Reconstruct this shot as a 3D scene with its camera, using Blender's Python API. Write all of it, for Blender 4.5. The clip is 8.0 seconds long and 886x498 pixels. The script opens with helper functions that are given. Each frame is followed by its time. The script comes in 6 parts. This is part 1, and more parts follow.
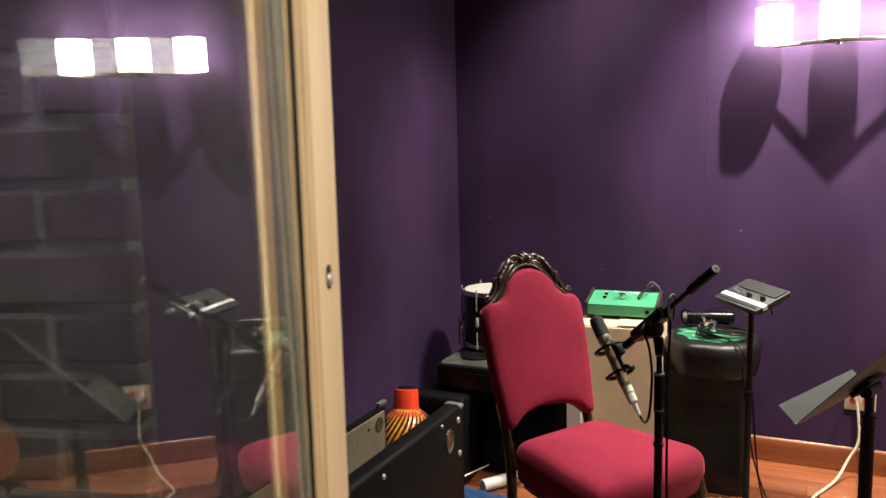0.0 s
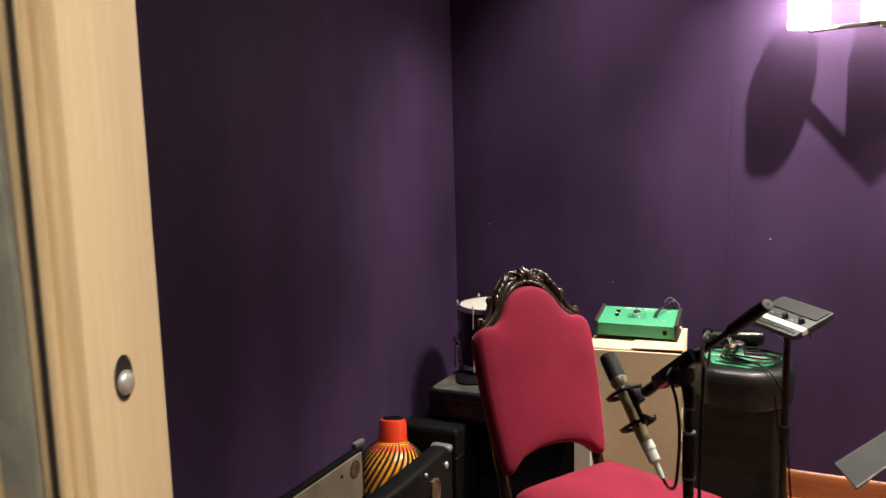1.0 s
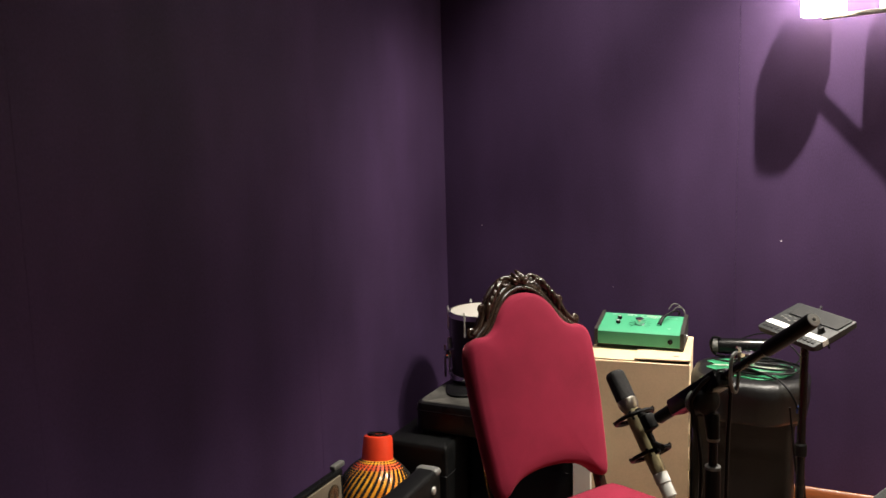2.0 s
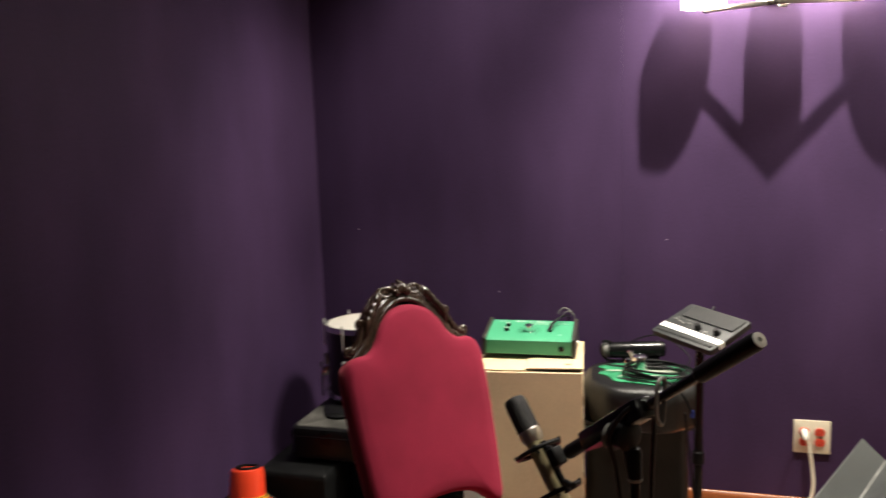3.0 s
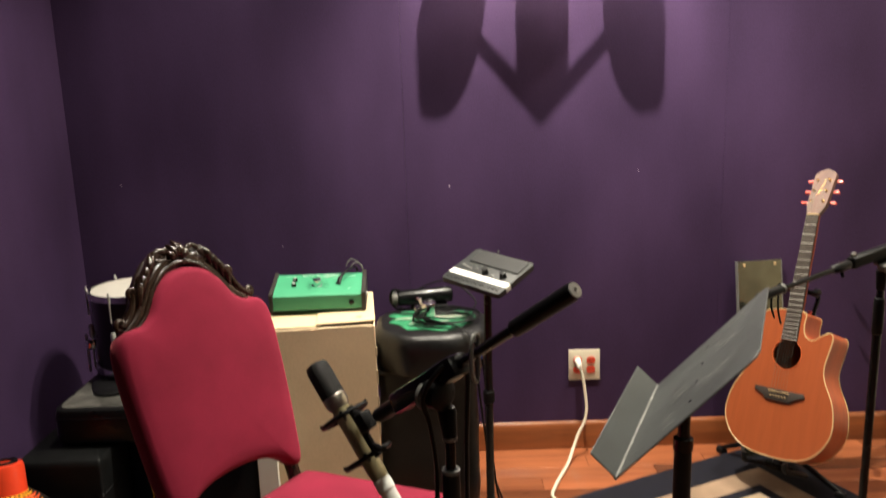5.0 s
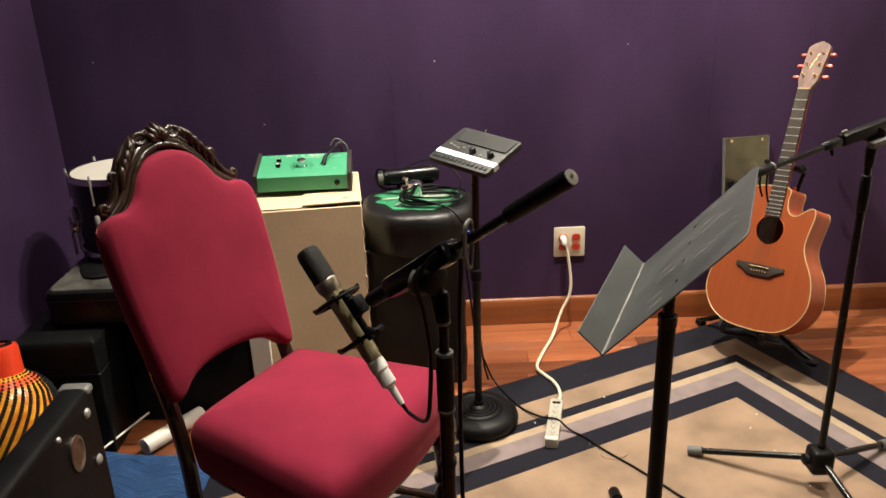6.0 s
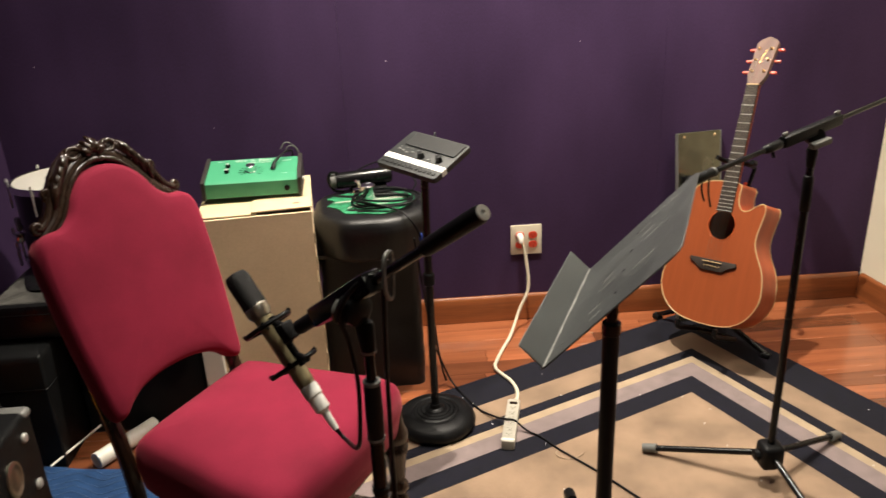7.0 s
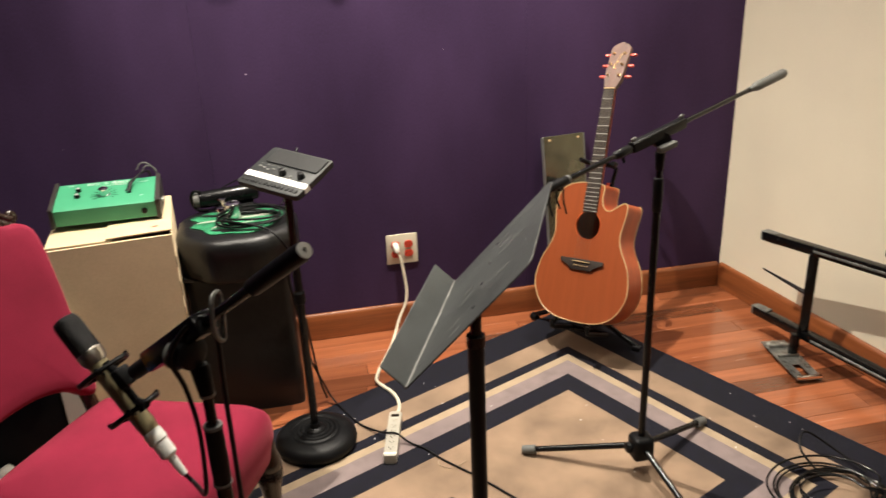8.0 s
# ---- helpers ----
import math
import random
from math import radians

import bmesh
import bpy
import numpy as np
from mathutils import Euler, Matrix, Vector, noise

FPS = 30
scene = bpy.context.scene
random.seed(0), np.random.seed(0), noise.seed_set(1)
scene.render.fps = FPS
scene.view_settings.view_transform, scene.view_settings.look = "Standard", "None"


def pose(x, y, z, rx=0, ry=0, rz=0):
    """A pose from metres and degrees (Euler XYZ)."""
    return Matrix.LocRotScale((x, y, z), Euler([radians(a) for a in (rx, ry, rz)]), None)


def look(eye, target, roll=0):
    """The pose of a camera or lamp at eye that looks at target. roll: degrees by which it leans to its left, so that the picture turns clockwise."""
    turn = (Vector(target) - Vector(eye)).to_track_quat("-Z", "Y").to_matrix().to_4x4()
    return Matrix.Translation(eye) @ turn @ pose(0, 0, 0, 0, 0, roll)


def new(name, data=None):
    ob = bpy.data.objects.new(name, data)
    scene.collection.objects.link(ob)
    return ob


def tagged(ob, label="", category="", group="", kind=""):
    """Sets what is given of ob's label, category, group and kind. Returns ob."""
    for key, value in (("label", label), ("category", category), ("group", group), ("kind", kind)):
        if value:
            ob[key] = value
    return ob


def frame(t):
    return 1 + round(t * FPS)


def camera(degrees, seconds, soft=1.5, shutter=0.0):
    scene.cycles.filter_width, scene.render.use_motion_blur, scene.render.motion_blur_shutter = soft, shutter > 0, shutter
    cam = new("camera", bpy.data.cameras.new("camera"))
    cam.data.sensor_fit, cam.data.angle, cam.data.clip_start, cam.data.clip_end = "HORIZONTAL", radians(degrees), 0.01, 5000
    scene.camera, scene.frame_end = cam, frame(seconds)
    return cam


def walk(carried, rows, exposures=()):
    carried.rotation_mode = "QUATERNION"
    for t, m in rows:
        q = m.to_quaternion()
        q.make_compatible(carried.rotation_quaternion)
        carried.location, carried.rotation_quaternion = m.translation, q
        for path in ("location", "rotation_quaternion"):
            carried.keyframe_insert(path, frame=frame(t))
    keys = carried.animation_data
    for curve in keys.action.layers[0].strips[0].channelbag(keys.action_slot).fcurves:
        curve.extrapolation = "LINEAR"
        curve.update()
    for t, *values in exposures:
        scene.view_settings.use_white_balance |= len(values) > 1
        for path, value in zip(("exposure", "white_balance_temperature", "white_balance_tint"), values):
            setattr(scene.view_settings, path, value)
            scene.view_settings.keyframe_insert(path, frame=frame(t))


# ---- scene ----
cam = camera(59.3, 8.0, 1.5, 0.5)
PATH = [
    (0, (1.672, -3.756, 1.483), (0.827, -1.963, 1.22), -1.4),
    (0.5, (1.648, -3.558, 1.483), (0.794, -1.769, 1.22), -1.4),
    (1, (1.575, -3.385, 1.476), (0.708, -1.602, 1.215), -1.6),
    (1.2, (1.543, -3.335, 1.470), (0.673, -1.553, 1.210), -1.6),
    (2.3, (1.495, -3.141, 1.447), (0.667, -1.339, 1.193), -1.6),
    (2.5, (1.482, -3.099, 1.444), (0.699, -1.277, 1.187), -1.6),
    (3, (1.423, -2.977, 1.434), (0.856, -1.077, 1.175), -1.9),
    (3.2, (1.405, -2.938, 1.430), (0.968, -1.004, 1.167), -2.1),
    (3.5, (1.393, -2.918, 1.43), (1.17, -0.949, 1.159), -2.3),
    (3.7, (1.387, -2.911, 1.427), (1.273, -0.932, 1.158), -1.9),
    (4, (1.383, -2.906, 1.427), (1.331, -0.925, 1.156), -1.6),
    (4.5, (1.38, -2.896, 1.427), (1.355, -0.917, 1.142), -1.6),
    (4.8, (1.378, -2.899, 1.430), (1.366, -0.929, 1.091), -1.7),
    (5, (1.378, -2.899, 1.433), (1.373, -0.941, 1.024), -1.8),
    (5.2, (1.378, -2.894, 1.435), (1.382, -0.957, 0.935), -1.8),
    (6.3, (1.365, -2.866, 1.451), (1.400, -1.009, 0.709), -2.2),
    (6.5, (1.381, -2.853, 1.461), (1.424, -0.998, 0.713), -2.3),
    (7, (1.431, -2.852, 1.481), (1.527, -1.0, 0.732), -2.5),
    (7.5, (1.468, -2.832, 1.491), (1.704, -0.994, 0.739), -2.4),
    (8, (1.502, -2.831, 1.501), (1.87, -1.016, 0.746), -2.5),
]
walk(cam, [(t, look(eye, target, roll)) for t, eye, target, roll in PATH],
     [(0, -0.44, 6400, 8), (1, -0.50, 6400, 8), (2.3, -0.58, 6350, 8), (3, -0.56, 6400, 7), (3.5, -0.50, 6550, 6), (4, -0.56, 6600, 5), (5, -0.60, 6600, 5), (6.5, -0.72, 6600, 7), (8, -0.72, 6450, 7)])


# ---- light ----
world = bpy.data.worlds.new("world")
scene.world = world
world.use_nodes = True
world.node_tree.nodes["Background"].inputs[0].default_value = (0.5, 0.45, 0.5, 1)
world.node_tree.nodes["Background"].inputs[1].default_value = 0.003

CEIL = 2.86


def ceiling_spot_lamp(x, y, watts, size=62, blend=0.85, soft=0.05, warm=(1.0, 0.90, 0.78)):
    lamp = bpy.data.lights.new("ceiling_spot_lamp", "SPOT")
    lamp.energy, lamp.color, lamp.shadow_soft_size = watts, warm, soft
    lamp.spot_size, lamp.spot_blend = radians(size), blend
    ob = new("ceiling_spot_lamp", lamp)
    ob.matrix_world = pose(x, y, CEIL - 0.02)
    return ob


# x, y, watts, cone, softness and the point that it is turned to
# the last three are unseen fill, added for cream wall, seat front and door
DOWNLIGHTS_AND_FILL = [
    (0.76, -0.46, 165, 98, 1.0, (0.76, -0.46, 0)), (1.795, -0.46, 780, 92, 0.8, (1.795, -0.46, 0)), (2.76, -0.50, 275, 120, 0.8, (2.76, -0.50, 0)),
    (1.60, -0.62, 235, 40, 1.0, (0.0, -0.34, 1.16)), (1.28, -1.52, 222, 68, 0.6, (1.30, -1.54, 0)),
    (2.85, -1.65, 115, 84, 0.85, (2.85, -1.65, 0)), (2.40, -3.05, 108, 100, 0.8, (2.40, -3.05, 0)), (2.30, -3.30, 225, 46, 0.9, (0.07, -2.79, 0)),
]
for lx, ly, lw, ls, lb, aim in DOWNLIGHTS_AND_FILL:
    lamp_ob = ceiling_spot_lamp(lx, ly, lw, ls, lb, 0.014 if lw > 500 else 0.055)
    lamp_ob.matrix_world = look((lx, ly, CEIL - 0.02), aim)


# ---- materials ----
def material(name, color, rough=0.5, metal=0.0, vary=0.12, scale=12.0, fine=140.0, bump=0.15, rough_vary=0.12,
             tint=None, per_object=0.0, coat=0.0, stretch=(1, 1, 1), sheen=0.0, spec=0.5):
    """A surface with colour variation at two scales, uneven gloss and a fine relief."""
    m = bpy.data.materials.new(name)
    m.use_nodes = True
    nt = m.node_tree
    b = nt.nodes["Principled BSDF"]
    b.inputs["Metallic"].default_value = metal
    b.inputs["Coat Weight"].default_value = coat
    b.inputs["Coat Roughness"].default_value = 0.15
    b.inputs["Sheen Weight"].default_value = sheen
    b.inputs["Specular IOR Level"].default_value = spec
    geo = nt.nodes.new("ShaderNodeTexCoord")
    mp = nt.nodes.new("ShaderNodeMapping")
    mp.inputs["Scale"].default_value = stretch
    nt.links.new(geo.outputs["Object"], mp.inputs["Vector"])
    vec = mp.outputs["Vector"]
    info = nt.nodes.new("ShaderNodeObjectInfo")
    if per_object:
        add = nt.nodes.new("ShaderNodeVectorMath")
        add.operation = "MULTIPLY_ADD"
        add.inputs[1].default_value = (37, 17, 23)
        nt.links.new(info.outputs["Random"], add.inputs[0])
        nt.links.new(vec, add.inputs[2])
        vec = add.outputs[0]
    n1 = nt.nodes.new("ShaderNodeTexNoise")
    n1.inputs["Scale"].default_value, n1.inputs["Detail"].default_value = scale, 5
    n2 = nt.nodes.new("ShaderNodeTexNoise")
    n2.inputs["Scale"].default_value, n2.inputs["Detail"].default_value = fine, 3
    nt.links.new(vec, n1.inputs["Vector"])
    nt.links.new(vec, n2.inputs["Vector"])
    sm = nt.nodes.new("ShaderNodeMath")
    sm.operation = "MULTIPLY_ADD"
    sm.inputs[1].default_value = 0.45
    nt.links.new(n2.outputs["Fac"], sm.inputs[0])
    nt.links.new(n1.outputs["Fac"], sm.inputs[2])
    ramp = nt.nodes.new("ShaderNodeMapRange")
    ramp.inputs["From Min"].default_value, ramp.inputs["From Max"].default_value = 0.45, 1.0
    nt.links.new(sm.outputs[0], ramp.inputs["Value"])
    mix = nt.nodes.new("ShaderNodeMix")
    mix.data_type = "RGBA"
    lo = [c * (1 - vary) for c in color]
    hi = [min(1, c * (1 + vary)) for c in (tint or color)]
    mix.inputs[6].default_value, mix.inputs[7].default_value = (*lo, 1), (*hi, 1)
    nt.links.new(ramp.outputs[0], mix.inputs[0])
    out = mix.outputs[2]
    if per_object:
        hsv = nt.nodes.new("ShaderNodeHueSaturation")
        rng = nt.nodes.new("ShaderNodeMapRange")
        rng.inputs["To Min"].default_value, rng.inputs["To Max"].default_value = 1 - per_object, 1 + per_object
        nt.links.new(info.outputs["Random"], rng.inputs["Value"])
        nt.links.new(rng.outputs[0], hsv.inputs["Value"])
        nt.links.new(out, hsv.inputs["Color"])
        out = hsv.outputs[0]
    nt.links.new(out, b.inputs["Base Color"])
    rr = nt.nodes.new("ShaderNodeMapRange")
    rr.inputs["To Min"].default_value = max(0.02, rough - rough_vary)
    rr.inputs["To Max"].default_value = min(1, rough + rough_vary)
    nt.links.new(n1.outputs["Fac"], rr.inputs["Value"])
    nt.links.new(rr.outputs[0], b.inputs["Roughness"])
    if bump:
        bp = nt.nodes.new("ShaderNodeBump")
        bp.inputs["Strength"].default_value, bp.inputs["Distance"].default_value = bump, 0.002
        nt.links.new(n2.outputs["Fac"], bp.inputs["Height"])
        nt.links.new(bp.outputs[0], b.inputs["Normal"])
    return m


def wood(name, dark, light, rough=0.35, grain=6.0, axis=0, per_object=0.0, coat=0.0, bump=0.1, vary=0.22):
    s = [22.0, 22.0, 22.0]
    s[axis] = 1.2
    return material(name, dark, rough, 0, vary, grain * 0.35, grain * 2.2, bump, 0.1, tint=light, per_object=per_object,
                    coat=coat, stretch=s)


def glow(name, color, strength):
    m = bpy.data.materials.new(name)
    m.use_nodes = True
    b = m.node_tree.nodes["Principled BSDF"]
    b.inputs["Base Color"].default_value = (0.85, 0.83, 0.8, 1)
    b.inputs["Roughness"].default_value = 0.35
    b.inputs["Emission Color"].default_value = (*color, 1)
    b.inputs["Emission Strength"].default_value = strength
    return m


def clear_glass(name, ior=1.5, tint=(0.93, 0.97, 0.95)):
    m = bpy.data.materials.new(name)
    m.use_nodes = True
    b = m.node_tree.nodes["Principled BSDF"]
    b.inputs["Base Color"].default_value = (*tint, 1)
    b.inputs["Roughness"].default_value = 0.0
    b.inputs["Transmission Weight"].default_value = 0.9965
    b.inputs["IOR"].default_value = ior
    return m


M_PURPLE = material("purple_paint", (0.045, 0.0250, 0.065), 0.58, 0, 0.30, 3.2, 260, 0.2, 0.05, tint=(0.051, 0.0285, 0.072), spec=0.10, stretch=(1, 1, 0.4))
M_CREAM = material("cream_paint", (0.80, 0.73, 0.575), 0.6, 0, 0.07, 2.0, 240, 0.15)
M_CEIL = material("ceiling_paint", (0.07, 0.065, 0.065), 0.8, 0, 0.05, 3.0, 200, 0.2)
M_PLANK = wood("jatoba_wood", (0.172, 0.053, 0.022), (0.24, 0.077, 0.031), 0.24, 4, 0, 0.5, 0.6, 0.05, 0.10)
M_BASE = wood("baseboard_wood", (0.165, 0.046, 0.014), (0.245, 0.075, 0.023), 0.35, 4, 0, 0.0, 0.3)
M_PINE = wood("pine_wood", (0.72, 0.545, 0.325), (0.77, 0.60, 0.365), 0.6, 3.0, 2, 0.0, 0.0, 0.1, 0.06)
M_PINEBEAD = wood("pine_bead_wood", (0.52, 0.375, 0.20), (0.62, 0.455, 0.255), 0.55, 4.0, 2, 0.0, 0.0, 0.1, 0.2)
M_DARKWOOD = wood("carved_dark_wood", (0.0095, 0.0045, 0.0028), (0.021, 0.0098, 0.0052), 0.26, 5, 2, 0.0, 0.15)
M_RED = material("crimson_velvet", (0.150, 0.0100, 0.0262), 0.85, 0, 0.16, 7, 420, 0.22, 0.06, tint=(0.184, 0.0128, 0.033), sheen=0.34, spec=0.1)
M_RED.node_tree.nodes["Principled BSDF"].inputs["Sheen Tint"].default_value = (1.0, 0.27, 0.30, 1)
M_RED.node_tree.nodes["Principled BSDF"].inputs["Sheen Roughness"].default_value = 0.4
M_BLACK = material("black_enamel", (0.004, 0.004, 0.0043), 0.25, 0, 0.25, 30, 400, 0.06, 0.08, spec=0.28)
M_BLACKMATT = material("black_plastic", (0.005, 0.005, 0.0054), 0.42, 0, 0.3, 24, 350, 0.2, spec=0.14)
M_TOLEX = material("black_tolex", (0.005, 0.0053, 0.0055), 0.45, 0, 0.35, 18, 600, 0.4, spec=0.12)
M_LEATHER = material("black_vinyl", (0.0042, 0.0042, 0.0044), 0.40, 0, 0.3, 14, 60, 0.5, spec=0.42)
M_WORNSHEEN = material("worn_vinyl_with_sheen", (0.024, 0.023, 0.021), 0.5, 0, 0.55, 12, 120, 0.5, tint=(0.062, 0.060, 0.053))
M_CASE = material("shiny_black_vinyl", (0.006, 0.006, 0.0062), 0.3, 0, 0.3, 10, 90, 0.25, spec=0.15)
M_BEADR = material("red_beads", (0.62, 0.055, 0.03), 0.25, 0, 0.3, 20, 160, 0.2, tint=(0.75, 0.12, 0.03))
M_STITCH = material("pale_stitching", (0.07, 0.14, 0.28), 0.8, 0, 0.1, 20, 200, 0)
M_STEEL = material("worn_steel", (0.55, 0.55, 0.52), 0.42, 0.6, 0.15, 20, 300, 0.1)
M_CHROME = material("chrome", (0.75, 0.75, 0.75), 0.12, 1.0, 0.05, 10, 100, 0.0, 0.04)
M_BRASS = material("nickel_brass", (0.46, 0.43, 0.33), 0.36, 1.0, 0.15, 30, 200, 0.05)
M_NICKEL = material("brushed_nickel", (0.62, 0.58, 0.50), 0.3, 1.0, 0.08, 14, 300, 0.05)
M_CARD = material("cardboard", (0.68, 0.53, 0.335), 0.85, 0, 0.10, 5, 180, 0.2, tint=(0.70, 0.555, 0.36))
M_CARDIN = material("cardboard_inside", (0.50, 0.395, 0.245), 0.85, 0, 0.06, 5, 160, 0.2)
M_GREEN = material("green_enamel", (0.045, 0.250, 0.130), 0.4, 0, 0.08, 16, 240, 0.06)
M_GREENFOAM = material("green_vinyl", (0.008, 0.105, 0.042), 0.5, 0, 0.7, 34, 160, 0.4, tint=(0.02, 0.17, 0.075))
M_CHEEK = material("dark_brown_wood", (0.022, 0.019, 0.016), 0.45, 0, 0.3, 30, 200, 0.2)
M_BARE = material("bare_backing", (0.30, 0.33, 0.27), 0.7, 0, 0.3, 40, 200, 0.3)
M_WHITE = material("white_plastic", (0.64, 0.61, 0.54), 0.4, 0, 0.05, 20, 200, 0.05)
M_CREAMPL = material("cream_plastic", (0.64, 0.58, 0.45), 0.4, 0, 0.05, 20, 200, 0.05)
M_REDPL = material("red_plastic", (0.60, 0.055, 0.025), 0.35, 0, 0.08, 20, 200, 0.03)
M_ORANGE = material("orange_gloss", (0.72, 0.055, 0.02), 0.22, 0, 0.08, 12, 100, 0.02)
M_BEADO = material("orange_beads", (0.62, 0.085, 0.010), 0.25, 0, 0.3, 14, 90, 0.02, tint=(0.80, 0.40, 0.03))
M_BLUE = material("blue_blanket", (0.020, 0.056, 0.150), 0.9, 0, 0.25, 14, 300, 0.6, spec=0.15)
M_BRICK = material("dark_brick", (0.046, 0.035, 0.033), 0.85, 0, 0.35, 14, 120, 0.8, per_object=0.22, tint=(0.062, 0.045, 0.042))
M_MORTAR = material("grey_mortar", (0.115, 0.125, 0.110), 0.95, 0, 0.25, 10, 90, 0.6)
M_NAVY = material("navy_pile", (0.0058, 0.0056, 0.0110), 0.95, 0, 0.35, 26, 420, 0.9, sheen=0.04, spec=0.2)
M_TAN = material("tan_pile", (0.215, 0.140, 0.088), 0.95, 0, 0.34, 7, 420, 0.9, tint=(0.235, 0.157, 0.102), sheen=0.05)
M_SAND = material("sand_pile", (0.325, 0.242, 0.158), 0.95, 0, 0.16, 22, 420, 0.9, sheen=0.05)
M_LILAC = material("lilac_pile", (0.19, 0.145, 0.140), 0.95, 0, 0.2, 22, 420, 0.9, sheen=0.05)
M_GUITAR = material("guitar_cedar", (0.235, 0.055, 0.018), 0.3, 0, 0.07, 2.0, 9.0, 0.02, 0.06, tint=(0.25, 0.060, 0.020), coat=0.3, stretch=(22, 1.2, 22), spec=0.35)
M_GSIDE = wood("guitar_mahogany", (0.30, 0.052, 0.013), (0.37, 0.070, 0.018), 0.4, 3.0, 1, 0.0, 0.0, 0.03)
M_AMBER = material("red_amber_plastic", (0.52, 0.07, 0.05), 0.25, 0, 0.1, 30, 200, 0.02)
M_BIND = material("cream_binding", (0.46, 0.32, 0.16), 0.35, 0, 0.05, 20, 200, 0.02)
M_ROSEWOOD = wood("rosewood", (0.010, 0.0055, 0.0035), (0.020, 0.011, 0.0065), 0.7, 5, 1)
M_HEAD = wood("headstock_veneer", (0.105, 0.052, 0.040), (0.14, 0.072, 0.054), 0.5, 4, 1, 0.0, 0.0)
M_GOLD = material("gold_plate", (0.80, 0.52, 0.22), 0.22, 1.0, 0.08, 20, 200, 0.02)
M_GREYEND = material("scuffed_grey_paint", (0.045, 0.045, 0.041), 0.45, 0.2, 0.6, 30, 200, 0.3, tint=(0.13, 0.13, 0.12))
M_TARNISH = material("tarnished_steel", (0.21, 0.205, 0.15), 0.24, 0.9, 0.25, 14, 200, 0.1)
M_GREYMETAL = material("grey_desk_paint", (0.029, 0.032, 0.031), 0.50, 0, 0.30, 14, 300, 0.3)
M_CHALK = material("pale_scuff", (0.25, 0.25, 0.235), 0.7, 0, 0.2, 40, 300, 0.2)
M_GREYEDGE = material("scuffed_edge", (0.16, 0.16, 0.15), 0.5, 0.3, 0.2, 40, 300, 0.2)
M_PADGREY = material("dark_grey_plastic", (0.020, 0.0215, 0.0215), 0.5, 0, 0.15, 30, 300, 0.15, spec=0.3)
M_PADDARK = material("rubber_pad", (0.009, 0.0095, 0.0095), 0.55, 0, 0.15, 30, 300, 0.2, spec=0.3)
M_PADWHITE = material("white_tape", (0.72, 0.72, 0.68), 0.6, 0, 0.06, 30, 200, 0.1)
M_HEADSKIN = material("drum_skin", (0.48, 0.455, 0.41), 0.6, 0, 0.05, 8, 300, 0.1)
M_DRUM = material("dark_drum_lacquer", (0.012, 0.0075, 0.0065), 0.3, 0, 0.15, 10, 150, 0.02, coat=0.1, spec=0.3)
M_TRUNKIN = material("tan_lining", (0.19, 0.155, 0.105), 0.75, 0, 0.25, 12, 200, 0.3)
M_MICBODY = material("worn_champagne_metal", (0.50, 0.44, 0.28), 0.32, 0.55, 0.3, 60, 300, 0.15, tint=(0.34, 0.29, 0.16))
M_MESH = material("black_grille", (0.012, 0.012, 0.012), 0.45, 0.5, 0.3, 60, 900, 1.0)
M_GREY = material("grey_rubber", (0.095, 0.095, 0.088), 0.6, 0, 0.15, 30, 300, 0.1)
M_STRIP = material("strip_plastic", (0.36, 0.335, 0.28), 0.4, 0, 0.05, 20, 200, 0.05)
M_PLATE = material("dull_plate_steel", (0.15, 0.15, 0.138), 0.30, 0.8, 0.55, 26, 200, 0.3, tint=(0.30, 0.30, 0.28))
M_SHADE = glow("lit_frosted_glass", (1.0, 0.88, 0.78), 62.0)
M_SPACER = material("dull_spacer_metal", (0.20, 0.19, 0.155), 0.5, 0.4, 0.2, 20, 200, 0.1)
M_TRAY = glow("lit_glass_tray", (1.0, 0.87, 0.66), 26.0)
M_GLASS = clear_glass("window_glass")
M_GLASSIN = clear_glass("coated_glass", 1.13, (0.88, 0.97, 0.91))
M_STRING = material("dull_steel_string", (0.16, 0.14, 0.11), 0.55, 0.5, 0.1, 20, 200, 0)
# dark backing in panel and board joints, its tone standing in for seam shade
M_SEAM = material("seam_shade_backing", (0.02, 0.012, 0.028), 0.9, 0, 0.1, 10, 100, 0)
M_SPECK = material("white_speck", (0.75, 0.72, 0.70), 0.8, 0, 0.05, 10, 100, 0)


# ---- mesh helpers ----
def part(name, bm, mat, parent=None, label="", smooth=35, m=None):
    me = bpy.data.meshes.new(name)
    bmesh.ops.recalc_face_normals(bm, faces=bm.faces)
    bm.to_mesh(me)
    bm.free()
    if smooth:
        for p in me.polygons:
            p.use_smooth = True
        me.set_sharp_from_angle(angle=radians(smooth))
    me.materials.append(mat)
    ob = new(name, me)
    if parent is not None:
        ob.parent = parent
    if m is not None:
        ob.matrix_local = m
    if label:
        tagged(ob, label)
    return ob


def thing(name, m, label, category, group="", kind=""):
    ob = new(name)
    ob.empty_display_size = 0.05
    ob.matrix_world = m
    return tagged(ob, label, category, group, kind)


def box(sx, sy, sz, bevel=0.0, segs=2, m=None, bm=None, at=(0, 0, 0)):
    b = bmesh.new()
    bmesh.ops.create_cube(b, size=1.0, matrix=Matrix.Translation(at) @ Matrix.Diagonal((sx, sy, sz, 1)))
    if bevel:
        bmesh.ops.bevel(b, geom=b.edges[:], offset=bevel, segments=segs, profile=0.5, affect="EDGES")
    return put(b, m, bm)


